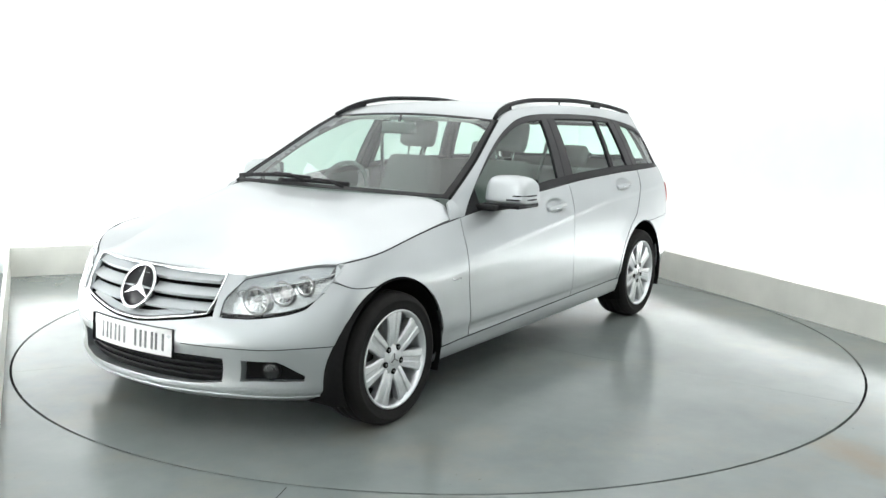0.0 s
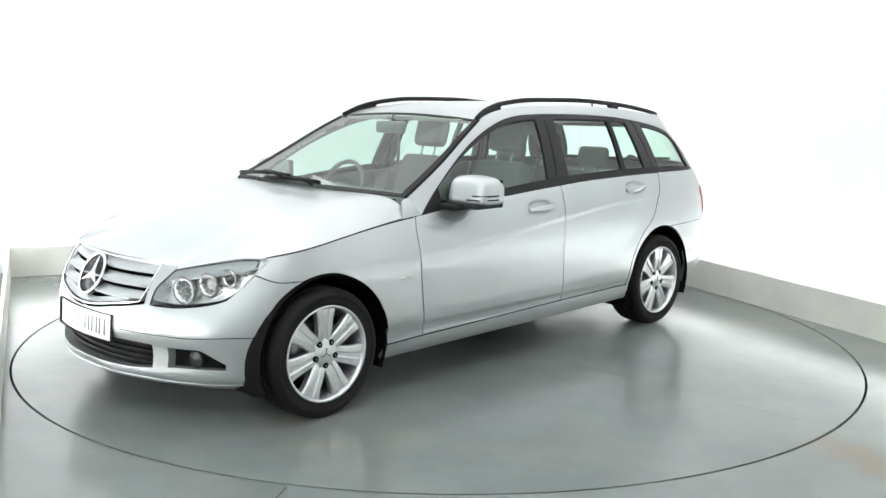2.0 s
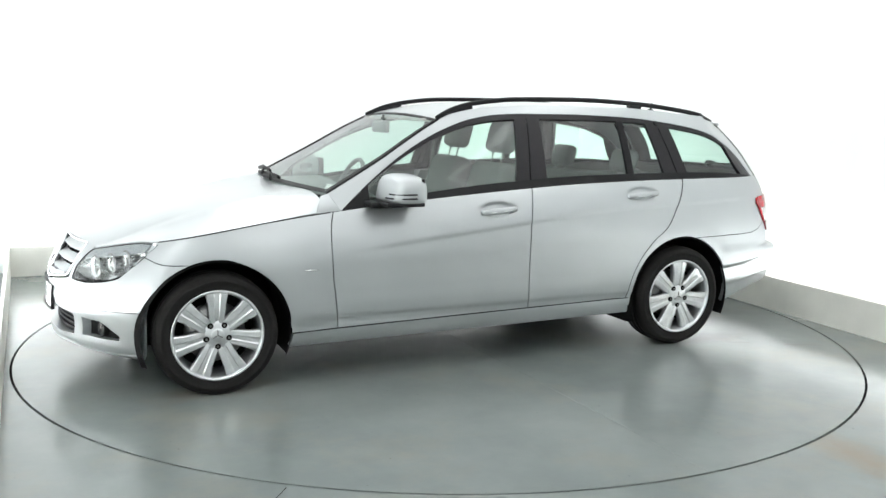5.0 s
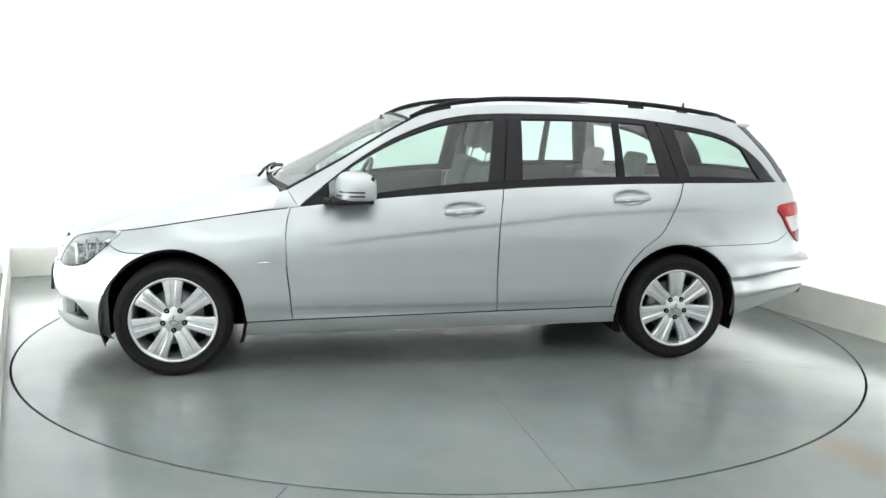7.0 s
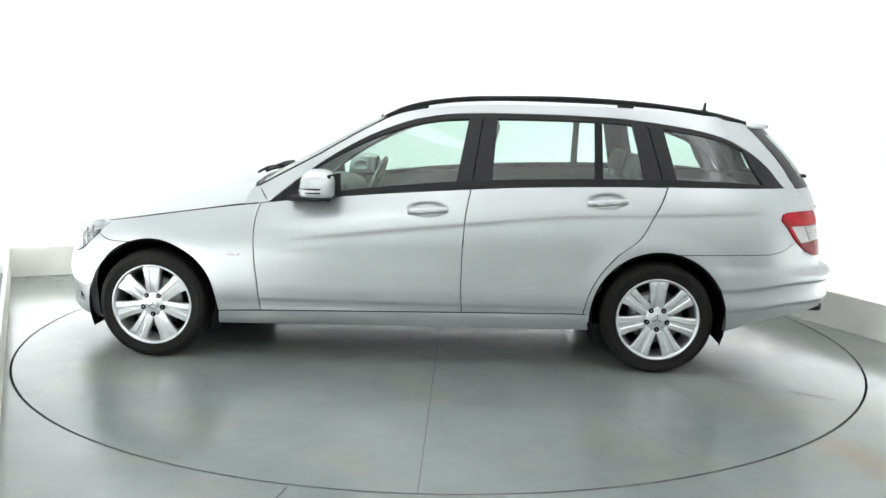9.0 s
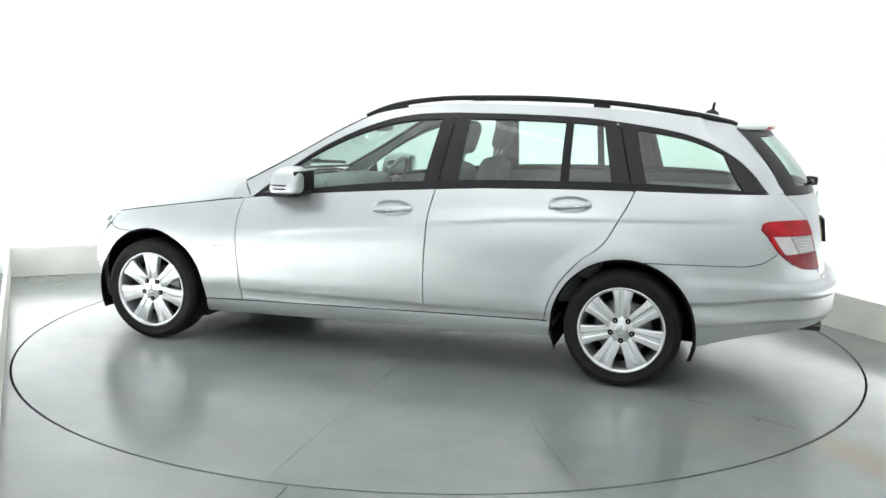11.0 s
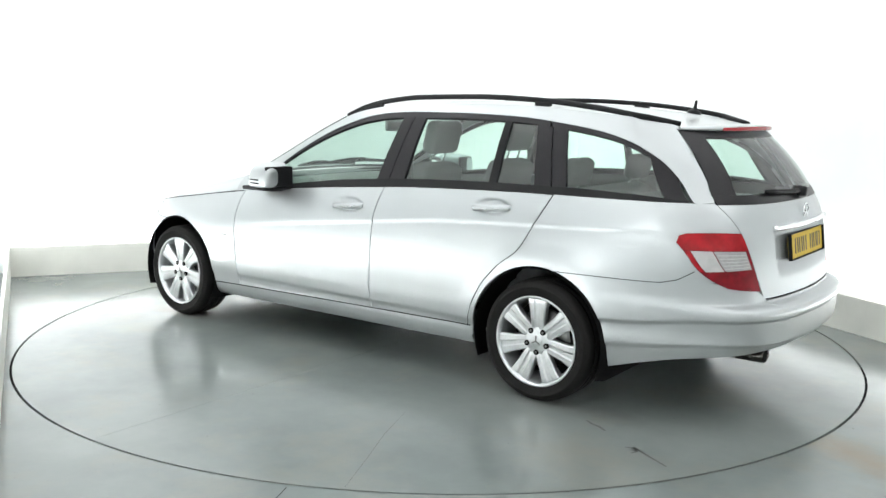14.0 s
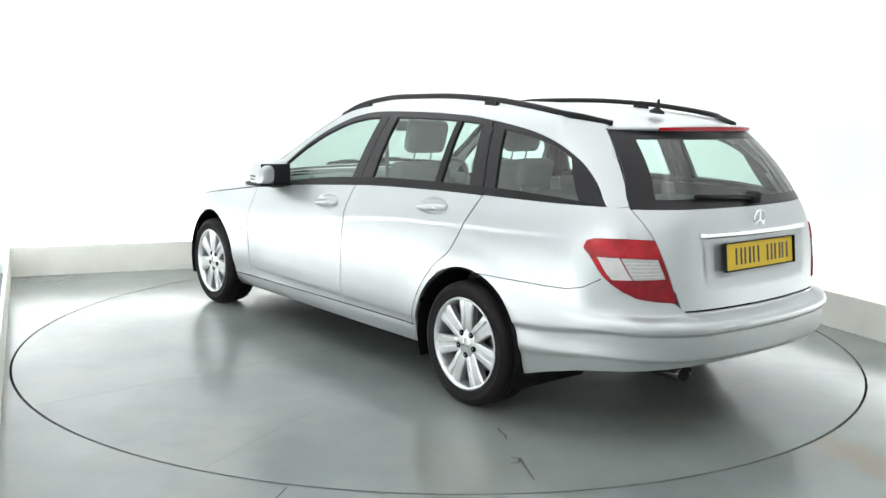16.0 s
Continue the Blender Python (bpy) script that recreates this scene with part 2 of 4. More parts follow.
nose = pairs((0.15, -0.12), (0.19, -0.05), (0.22, 0.0), (0.25, -0.015), (0.33, -0.02), (0.42, 0.0), (0.50, -0.012), (0.58, -0.04), (0.66, -0.08), (0.72, -0.13), (0.78, -0.18))
shelf = pairs((0.26, -0.030), (0.382, -0.040), (0.390, -0.050), (0.494, -0.050), (0.502, -0.060), (0.526, -0.063), (0.545, -0.056), (0.557, -0.034), (0.572, 0.0), (0.60, 0.0))
tail = pairs((0.26, 0.11), (0.33, 0.07), (0.40, 0.055), (0.50, 0.05), (0.62, 0.07), (0.75, 0.085), (0.87, 0.102),
             (0.95, 0.125), (1.0, 0.150), (1.14, 0.238), (1.30, 0.388), (1.343, 0.438), (1.42, 0.53))
girth = pairs((0.15, 0.86), (0.19, 0.93), (0.23, 0.965), (0.28, 0.978), (0.36, 0.992), (0.5, 1.0), (0.66, 1.0), (0.76, 0.992), (0.84, 0.975), (0.90, 0.95),
              (0.95, 0.925), (0.97, 0.912), (1.0, 0.89), (1.1, 0.845), (1.2, 0.795), (1.3, 0.735), (1.37, 0.685), (1.42, 0.63), (1.48, 0.55))
belt = pairs((2.1, 0.66), (1.85, 0.70), (1.66, 0.742), (1.2, 0.812), (0.78, 0.866), (0.38, 0.909), (-0.265, 0.96), (-0.644, 0.983), (-1.4, 1.0), (-2.5, 1.0))
nose, tail, girth, belt = faired(nose, 0.018), faired(tail, 0.022), faired(girth, 0.022), faired(belt, 0.06)
crease = pairs((0.75, 0.665), (-0.4, 0.789), (-0.84, 0.832), (-1.43, 0.856), (-1.94, 0.872))
WHEELS = ((1.38, 0.30), (-1.365, 0.30))
ARCH = 0.364
GRIPS = ((-0.127, 0.858), (-1.078, 0.922))


def skin(s, z, out=0.0):
    """A point of the skin, out metres proud of it."""
    x0, y0 = plan_x(s), plan_y(s)
    x = x0 + nose(z) * smooth01(1.2, 1.9, x0) + tail(z) * smooth01(-1.55, -2.3, x0) + shelf(z) * smooth01(-2.02, -2.28, x0)
    zeta = z - smooth01(0.45, 0.8, z) * (belt(x0) - 0.97)
    g = girth(zeta)
    if zeta > 0.66:
        g = 1 - (1 - g) * (1 - 0.78 * smooth01(0.9, 1.65, x0))
    y = y0 * g
    if x0 < -1.6:
        lift = 0.040 * smooth01(-1.75, -2.25, x0)
        fade = smooth01(-1.6, -1.72, x0) * smooth01(-2.43, -2.25, x0)
        y += 0.005 * math.tanh((z - 0.459 - lift) / 0.004) * fade * smooth01(0.60, 0.54, z) * smooth01(0.37, 0.42, z)
        y += 0.0035 * math.tanh((z - 0.348 - lift) / 0.004) * fade * smooth01(0.45, 0.40, z) * smooth01(0.26, 0.33, z)
    if -1.05 < x0 < 1.05:
        y += 0.0035 * math.tanh((z - 0.345) / 0.007) * smooth01(0.48, 0.40, z) * smooth01(0.29, 0.31, z)
    ends = smooth01(2.0, 1.5, x0) * smooth01(-2.3, -1.8, x0)
    if -2.1 < x0 < 1.0 and z < 1.0:
        y += 0.0028 * math.tanh((z - crease(x0)) / 0.009) * smooth01(0.8, 0.3, x0) * smooth01(-2.1, -1.75, x0) * smooth01(0.99, 0.92, z) * smooth01(0.45, 0.65, z)
    for hx, hz in GRIPS:
        q = ((x - hx) / 0.10) ** 2 + ((z - hz) / 0.036) ** 2
        if q < 4:
            y -= 0.020 * smooth01(1.35, 0.35, q)
    for wx, wz in WHEELS:
        r = math.hypot(x - wx, z - wz)
        if r < 0.62 and z < 0.9:
            y += (0.008 * smooth01(0.58, 0.38, r) if wx > 0 else 0.008 * smooth01(0.49, 0.375, r)) * ends * smooth01(0.15, 0.35, z)
    p = Vector((x, y, z))
    if out:
        p = p + out * skin_normal(s, z)
    return p


def skin_normal(s, z):
    a = skin(min(s + 0.004, S_END), z) - skin(max(s - 0.004, 0), z)
    b = skin(s, z + 0.004) - skin(s, z - 0.004)
    return b.cross(a).normalized() * -1 if (b.cross(a)).y * 1 < 0 else b.cross(a).normalized()


def at_x(x, z):
    """s where the skin at height z lies at x."""
    a, b = 0.0, S_END
    for _ in range(22):
        m = (a + b) / 2
        x0 = plan_x(m)
        if x0 + nose(z) * smooth01(1.2, 1.9, x0) + tail(z) * smooth01(-1.55, -2.3, x0) + shelf(z) * smooth01(-2.02, -2.28, x0) > x:
            a = m
        else:
            b = m
    return (a + b) / 2


def at_y(y, z, rear=False):
    """s where the skin at height z lies at y, round the nose or the tail."""
    a, b = (S_END, S_END * 0.55) if rear else (0.0, S_END * 0.42)
    for _ in range(22):
        m = (a + b) / 2
        if skin(m, z).y < y:
            a = m
        else:
            b = m
    return (a + b) / 2


def on(*pts):
    """A line on the skin through (x, z)."""
    return Line2([(at_x(x, z), z) for x, z in pts])


def sheet(F, nu, nv, lip=0.014, gap=0.0):
    """A panel over F(u, v), its rim folded inwards."""
    grid = [[Vector(F(gap + (1 - 2 * gap) * i / nu, gap + (1 - 2 * gap) * j / nv)) for j in range(nv + 1)] for i in range(nu + 1)]
    verts = [p for row in grid for p in row]
    idx = lambda i, j: i * (nv + 1) + j
    faces = [[idx(i, j), idx(i + 1, j), idx(i + 1, j + 1), idx(i, j + 1)] for i in range(nu) for j in range(nv)]
    q = grid[nu // 2][nv // 2]
    n = (grid[nu // 2 + 1][nv // 2] - q).cross(grid[nu // 2][nv // 2 + 1] - q)
    out = Vector((q.x * 0.35, q.y, (q.z - 0.6) * 1.2))
    if n.dot(out) < 0:
        faces = [f[::-1] for f in faces]
        n = -n
    if lip:
        ring = [(i, 0) for i in range(nu)] + [(nu, j) for j in range(nv)] + [(i, nv) for i in range(nu, 0, -1)] + [(0, j) for j in range(nv, 0, -1)]
        base, m = len(verts), len(ring)
        for i, j in ring:
            p = grid[i][j]
            a = grid[min(i + 1, nu)][j] - grid[max(i - 1, 0)][j]
            b = grid[i][min(j + 1, nv)] - grid[i][max(j - 1, 0)]
            nn = a.cross(b)
            nn = nn.normalized() if nn.length > 1e-9 else n.normalized()
            if nn.dot(n) < 0:
                nn = -nn
            verts += [p, p - nn * lip]
        for k in range(m):
            k2 = (k + 1) % m
            f = [base + 2 * k, base + 2 * k + 1, base + 2 * k2 + 1, base + 2 * k2]
            faces.append(f)
    return verts, faces


def coons(bottom, top, left, right):
    """A map of the unit square onto the patch between four lines."""
    b0, b1, t0, t1 = bottom(0), bottom(1), top(0), top(1)

    def F(u, v):
        return ((1 - v) * bottom(u) + v * top(u) + (1 - u) * left(v) + u * right(v)
                - ((1 - u) * (1 - v) * b0 + u * (1 - v) * b1 + (1 - u) * v * t0 + u * v * t1))
    return F


def panel(bottom, top, left, right, nu, nv, out=0.0, lip=0.022, gap=0.0):
    F = coons(bottom, top, left, right)

    def G(u, v):
        s, z = F(u, v)
        return skin(s, z, out)
    return sheet(G, nu, nv, lip, gap)


def both(name, geo, mat, parent, label="", smooth=True):
    """A part on either side of the car."""
    return part(name, geo, mat, parent, label, smooth), part(name, flip(geo), mat, parent, label, smooth)


def arch_points(k, a0, a1, n, r=ARCH):
    wx, wz = WHEELS[k]
    return [(wx + r * math.cos(radians(a0 + (a1 - a0) * i / n)), wz + r * math.sin(radians(a0 + (a1 - a0) * i / n))) for i in range(n + 1)]
# ---- the studio ----
CORNERS = [(-3.44, 1.44), (1.28, 3.375), (5.45, -6.26), (-2.83, -9.77), (-4.65, -5.35), (-1.34, -3.10)]
WALL_NAMES = ("wall_back", "wall_right", "wall_behind", "wall_far_left", "wall_return", "wall_left")


def slab(a, b, z0, z1, thick, out=0.0, ends=(0.0, 0.0)):
    """An upright board from a to b, its face set in by out, its body outside."""
    a, b = Vector((*a, 0)), Vector((*b, 0))
    d = (b - a).normalized()
    n = Vector((d.y, -d.x, 0))
    a, b = a - d * ends[0], b + d * ends[1]
    p = [a + n * out, b + n * out, b - n * thick, a - n * thick]
    verts = [q + Vector((0, 0, z)) for z in (z0, z1) for q in p]
    return verts, [[0, 1, 5, 4], [1, 2, 6, 5], [2, 3, 7, 6], [3, 0, 4, 7], [4, 5, 6, 7], [3, 2, 1, 0]]




def set_back(dist):
    """The room's corners, every wall moved outwards."""
    out, n = [], len(CORNERS)
    for i in range(n):
        p, c, q = (Vector(CORNERS[(i + k) % n]) for k in (-1, 0, 1))
        d0, d1 = (c - p).normalized(), (q - c).normalized()
        m = Vector((-d0.y, d0.x)) + Vector((-d1.y, d1.x))
        out.append(tuple(c + m * (dist / (1 + d0.dot(d1)))))
    return out


WALL_LINE = set_back(0.17)
for a in range(6):
    tagged(part(WALL_NAMES[a], slab(WALL_LINE[a], WALL_LINE[(a + 1) % 6], 0, CEIL, 0.15, 0, (0.0, 0.14) if a != 4 else (0, 0)), WALL, smooth=False),
           "white painted studio wall", "wall", kind="structure")
# the board on return wall 4 is unseen, added to carry its light strip
for a in (0, 1, 4, 5):
    tagged(part("baseboard", slab(CORNERS[a], CORNERS[(a + 1) % 6], 0, 0.235, -0.002, 0.022, (0.03, -0.03)), SKIRT, smooth=False),
           "deep cream board hiding a light trough at the wall", "baseboard", kind="structure")
RING = 2.4644


def ring_sheet(r0, r1, z0, z1, n=160):
    prof = [(r0, z0), (r0, z1), (r1, z1), (r1, z0)]
    return lathe(prof, n, "z")


def studio_floor():
    """The floor outside the turning table, with a round hole for it."""
    n = 160
    verts = [Vector(((RING + 0.007) * math.cos(2 * math.pi * i / n), (RING + 0.007) * math.sin(2 * math.pi * i / n), 0)) for i in range(n)]
    verts += [Vector((14 * math.cos(2 * math.pi * i / n), 14 * math.sin(2 * math.pi * i / n), 0)) for i in range(n)]
    faces = [[i, (i + 1) % n, n + (i + 1) % n, n + i][::-1] for i in range(n)]
    low = lathe([(RING + 0.007, 0.0), (RING + 0.007, -0.05)], n, "z")
    return join((verts, faces), low)


tagged(part("floor", studio_floor(), FLOOR, smooth=False), "grey-green painted concrete studio floor", "floor", kind="structure")
joint = [Vector((0.002 * math.cos(a) * k - 0.55 * r, 0.002 * math.sin(a) * k - 2.42 * r, 0.0015)) for r, k in ((1.005, -1), (1.005, 1), (1.45, 1), (1.45, -1)) for a in (radians(-13),)]
tagged(part("floor_joint", (joint, [[0, 1, 2, 3]]), DARK, smooth=False), "thin dark joint in the painted floor", "floor joint", kind="structure")
tagged(part("pit", lathe([(0.001, -0.05), (RING + 0.2, -0.05)], 96, "z"), DARK, smooth=False), "dark pit under the turning table", "floor", kind="structure")
tagged(part("ceiling", ([Vector((x, y, CEIL)) for x, y in ((-14, -14), (-14, 14), (14, 14), (14, -14))], [[0, 1, 2, 3]]), CEILING, smooth=False),
       "white studio ceiling", "ceiling", kind="structure")

# ---- the turning table, in three sectors ----
turntable = tagged(new("turntable"), "round grey-green painted vehicle turntable flush with the floor", "turntable")
SEAMS = (-29.0, 91.5, 212.0)


def sector(a0, a1):
    n, g = 60, 0.0008
    verts, faces = [], []
    mid = radians((a0 + a1) / 2)
    for k in range(9):
        r = 0.03 + (RING - 0.006 - 0.03) * k / 8
        cut = math.degrees(g / r)
        for i in range(n + 1):
            a = radians(a0 + cut + (a1 - a0 - 2 * cut) * i / n)
            verts.append(Vector((r * math.cos(a), r * math.sin(a), 0)))
    faces = [[k * (n + 1) + i, (k + 1) * (n + 1) + i, (k + 1) * (n + 1) + i + 1, k * (n + 1) + i + 1] for k in range(8) for i in range(n)]
    m = len(verts)
    rim = [(k, 0) for k in range(8)] + [(8, i) for i in range(n)] + [(k, n) for k in range(8, 0, -1)]
    rim += [(0, i) for i in range(n, 0, -1)]
    for k, i in rim:
        p = verts[k * (n + 1) + i]
        verts += [p.copy(), p + Vector((0, 0, -0.02))]
    for q in range(len(rim)):
        w = (q + 1) % len(rim)
        faces.append([m + 2 * q, m + 2 * q + 1, m + 2 * w + 1, m + 2 * w])
    return verts, faces


for a in range(3):
    part("deck_plate", sector(SEAMS[a], SEAMS[a + 1] if a < 2 else SEAMS[0] + 360), DECK, turntable, smooth=False)
part("hub_cap", lathe([(0.001, 0.002), (0.034, 0.002), (0.036, -0.01)], 24, "z"), DECK, turntable, smooth=False)

def scuff(pts, w):
    """A thin dark scratch along points of the deck."""
    pts = [Vector((*p, 0.0012)) for p in pts]
    verts, faces = [], []
    for i, p in enumerate(pts):
        d = (pts[min(i + 1, len(pts) - 1)] - pts[max(i - 1, 0)]).normalized()
        k = w * (0.4 + 0.6 * math.sin(math.pi * (i + 0.5) / len(pts)))
        verts += [p + Vector((-d.y, d.x, 0)) * k, p - Vector((-d.y, d.x, 0)) * k]
    for i in range(len(pts) - 1):
        faces.append([2 * i, 2 * i + 1, 2 * i + 3, 2 * i + 2])
    return verts, faces


SCUFF = plain("scuffed_paint", (0.035, 0.038, 0.036), 0.6)
for pts, w in (([(-1.54, 0.90), (-1.58, 0.925), (-1.62, 0.935), (-1.665, 0.965)], 0.007), ([(-1.82, 1.085), (-1.86, 1.07), (-1.93, 1.11), (-2.04, 1.17)], 0.006), ([(-1.85, 1.06), (-1.88, 1.10), (-1.87, 1.13)], 0.006),
               ([(-0.84, 1.35), (-0.95, 1.62), (-1.08, 1.88), (-1.2, 2.13)], 0.0015)):
    part("scuff_mark", scuff(pts, w), SCUFF, turntable, "dark scuff in the deck paint", smooth=False)

# ---- the car ----
car = tagged(new("estate_car"), "silver metallic estate car with black roof rails on a turntable", "car")


DLO = pairs((0.745, 0.872), (0.528, 1.046), (0.333, 1.174), (0.132, 1.273), (-0.068, 1.338), (-0.232, 1.362), (-0.45, 1.370), (-0.663, 1.370), (-1.05, 1.360),
            (-1.328, 1.334), (-1.60, 1.290), (-1.75, 1.240), (-1.86, 1.178), (-1.95, 1.102), (-2.04, 0.999))
cant = pairs((0.80, 0.955), (0.5, 1.118), (0.2, 1.290), (0.05, 1.358), (-0.2, 1.400), (-0.6, 1.418), (-1.1, 1.412), (-1.5, 1.383), (-1.75, 1.350), (-1.93, 1.315))
sill_line = pairs((1.02, 0.275), (0.78, 0.282), (-0.32, 0.305), (-0.97, 0.316))

# lamp and grille lines by distance from the middle
head_top = pairs((0.0, 0.715), (0.30, 0.712), (0.43, 0.70), (0.47, 0.69), (0.55, 0.705), (0.65, 0.728), (0.74, 0.744), (0.82, 0.742))
head_low = pairs((0.44, 0.545), (0.455, 0.538), (0.55, 0.538), (0.65, 0.550), (0.72, 0.570), (0.76, 0.600), (0.785, 0.648), (0.80, 0.735))
grille_low = pairs((0.0, 0.492), (0.06, 0.494), (0.25, 0.520), (0.40, 0.545), (0.46, 0.56))

# side doors
seam_a = [(0.787, 0.866), (0.806, 0.80), (0.814, 0.70), (0.812, 0.60), (0.795, 0.42), (0.781, 0.282)]
seam_b = [(-0.352, 0.966), (-0.325, 0.80), (-0.316, 0.65), (-0.312, 0.45), (-0.318, 0.305)]
seam_c = [(-1.394, 1.0), (-1.36, 0.92), (-1.327, 0.859), (-1.251, 0.729), (-1.14, 0.640), (-1.04, 0.52), (-0.985, 0.40), (-0.967, 0.316)]


def belt_run(x0, x1, n=8, dz=0.0):
    return on(*[(x0 + (x1 - x0) * i / n, belt(x0 + (x1 - x0) * i / n) + dz) for i in range(n + 1)])


def sill_run(x0, x1, n=4):
    return on(*[(x0 + (x1 - x0) * i / n, sill_line(x0 + (x1 - x0) * i / n)) for i in range(n + 1)])


def door(name, front, rear, label):
    geo = panel(sill_run(front[-1][0], rear[-1][0]), belt_run(front[0][0], rear[0][0]), on(*front[::-1]), on(*rear[::-1]), 72, 96, gap=0.003)
    return both(name, geo, PAINT, car, label)


front_doors = door("front_door", seam_a, seam_b, "")
rear_doors = door("rear_door", seam_b, seam_c, "")

# front wing round the wheel
def bumper_top(s):
    y = skin(s, 0.60).y
    return grille_low(y) - 0.012 if y < 0.44 else head_low(y) - 0.004 if y < 0.792 else 0.679 - 0.037 * smooth01(0.792, 0.868, y)


S_TIP, S_EDGE = at_y(0.793, 0.684), at_x(1.505, 0.642)
arch_f = [(1.505, 0.642)] + arch_points(0, 70, 177, 24)[1:] + [(1.014, 0.277), (0.90, 0.278), (0.781, 0.282)]
wing = panel(on(*arch_f), belt_run(1.655, 0.787, 10), Line2([(S_EDGE, 0.642)] + [(S_EDGE + (S_TIP - S_EDGE) * k / 6, bumper_top(S_EDGE + (S_TIP - S_EDGE) * k / 6) + 0.002) for k in range(1, 6)] + [(S_TIP, 0.688), (at_x(1.655, 0.742), 0.742)]), on(*seam_a[::-1]), 60, 26, gap=0.002, lip=0.014)
both("front_wing", wing, PAINT, car)

# rear quarter
gate_edge = [(0.503, 0.588), (0.52, 0.63), (0.56, 0.75), (0.60, 0.90), (0.625, 1.0)]


def gate_line(pts):
    return Line2([(at_y(y, z, True), z) for y, z in pts])




def rear_arch(*degs):
    return [(at_x(-1.365 + ARCH * math.cos(radians(a)), 0.30 + ARCH * math.sin(radians(a))), 0.30 + ARCH * math.sin(radians(a))) for a in degs]


front_c = [(x - 0.004, z) for x, z in seam_c[::-1]]
strip_left = on((-0.972, 0.27), *front_c[:4])
strip_right = Line2([(at_x(-0.998, 0.27), 0.27)] + rear_arch(*range(4, 61, 7)))
corner_q, corner_p = strip_right(1), strip_left(1)
front_strip = panel(Line2([strip_left(0), strip_right(0)]), Line2([corner_p, corner_q]), strip_left, strip_right, 8, 40, lip=0.012)
quarter_low = Line2(rear_arch(*range(60, 106, 5)) + [(at_x(-1.55, 0.653), 0.653), (at_x(-1.7, 0.654), 0.654), (at_x(-1.9, 0.655), 0.655), (at_x(-2.08, 0.662), 0.662), (at_y(0.53, 0.67, True), 0.67)])
quarter_top = Line2([(at_x(x, 1.0), 1.0) for x in (-1.398, -1.6, -1.8, -1.95, -2.04)] + [(at_y(0.625, 1.0, True), 1.0)])
quarter_rear = gate_line([(0.53, 0.67), (0.56, 0.75), (0.60, 0.90), (0.625, 1.0)])
quarter_front = Line2([corner_q, corner_p] + [(at_x(x, z), z) for x, z in front_c[4:]])
quarter = join(front_strip, panel(quarter_low, quarter_top, quarter_front, quarter_rear, 72, 64, lip=0.012))
both("rear_quarter", quarter, PAINT, car)

# upper frame: pillars and roof side
low = [(at_x(x, DLO(x)), DLO(x)) for x in (0.745, 0.62, 0.5, 0.36, 0.22, 0.08, -0.07, -0.232, -0.45, -0.66, -0.9, -1.1, -1.328, -1.5, -1.641, -1.75, -1.86, -1.95, -2.04)]
low.append((at_y(0.625, 1.003, True), 1.003))
high = [(at_x(x, cant(x)), cant(x)) for x in (0.80, 0.65, 0.5, 0.35, 0.2, 0.05, -0.1, -0.3, -0.6, -0.9, -1.2, -1.5, -1.75, -1.86)]
high.append((at_y(0.51, 1.315, True), 1.315))
frame_geo = panel(Line2(low), Line2(high), Line2([low[0], high[0]]), gate_line([(0.625, 1.003), (0.585, 1.12), (0.51, 1.315)]), 90, 14)
both("upper_frame", frame_geo, PAINT, car)
# plate between wing, pillar and bonnet
foot_a, foot_b, foot_c = skin(at_x(0.872, belt(0.872)), belt(0.872) + 0.001), skin(*low[0]), skin(*high[0])
foot_d = foot_c + Vector((0.040, 0.004, -0.012))
both("pillar_foot", sheet(lambda u, v: (foot_a.lerp(foot_b, u)).lerp(foot_d.lerp(foot_c, u), v) + Vector((0.004, 0.008, 0)) * math.sin(math.pi * v), 6, 6), PAINT, car)

# sills
both("sill", panel(on((1.03, 0.195), (0.4, 0.205), (-0.4, 0.215), (-1.005, 0.225)), sill_run(1.016, -0.99, 8), on((1.03, 0.195), (1.016, 0.274)), on((-1.005, 0.225), (-0.99, 0.314)), 50, 8, gap=0.003), PAINT, car)


# roof
def roof_point(u, v):
    x = 0.12 + (-1.88 - 0.12) * u
    x -= 0.06 * (1 - (2 * v - 1) ** 2) * (1 - u) * -1 * 0.3
    w = 2 * v - 1
    zc = cant(x)
    yc = skin(at_x(x, zc), zc).y
    return Vector((x, yc * w, zc + 0.028 * (1 - abs(w) ** 2.4) * smooth01(0.5, -0.3, x) ** 0.5 * (1.0 - 0.45 * u)))


part("roof_panel", sheet(roof_point, 40, 24), PAINT, car)


# windscreen
def screen_point(u, v, inset=0.0):
    w = 2 * u - 1
    x = 0.80 + (0.125 - 0.80) * v
    z = cant(x)
    y = skin(at_x(x, z), z).y
    bulge = (1 - w * w) * (0.11 * (1 - v) + 0.035 * v)
    return Vector((x + bulge, y * w * (1 - inset), z + 0.030 * (1 - w * w) * (0.4 + 0.6 * v)))


windscreen = part("windscreen", sheet(screen_point, 28, 24, lip=0), GLASS, car)
band = lambda u0, u1, v0, v1, nu, nv: sheet(lambda u, v: screen_point(u0 + (u1 - u0) * u, v0 + (v1 - v0) * v) + Vector((0.002, 0, 0.002)), nu, nv, lip=0.004)
part("screen_seal", join(band(0, 0.034, 0, 1, 2, 20), band(0.966, 1, 0, 1, 2, 20), band(0.034, 0.966, 0, 0.035, 24, 2), band(0.034, 0.966, 0.975, 1, 24, 2)), TRIM, windscreen)

both("pillar_seal", tube([screen_point(1.0, v / 24) + Vector((0.003, -0.010, -0.001)) for v in range(25)], 0.008, 8), DARK, car)


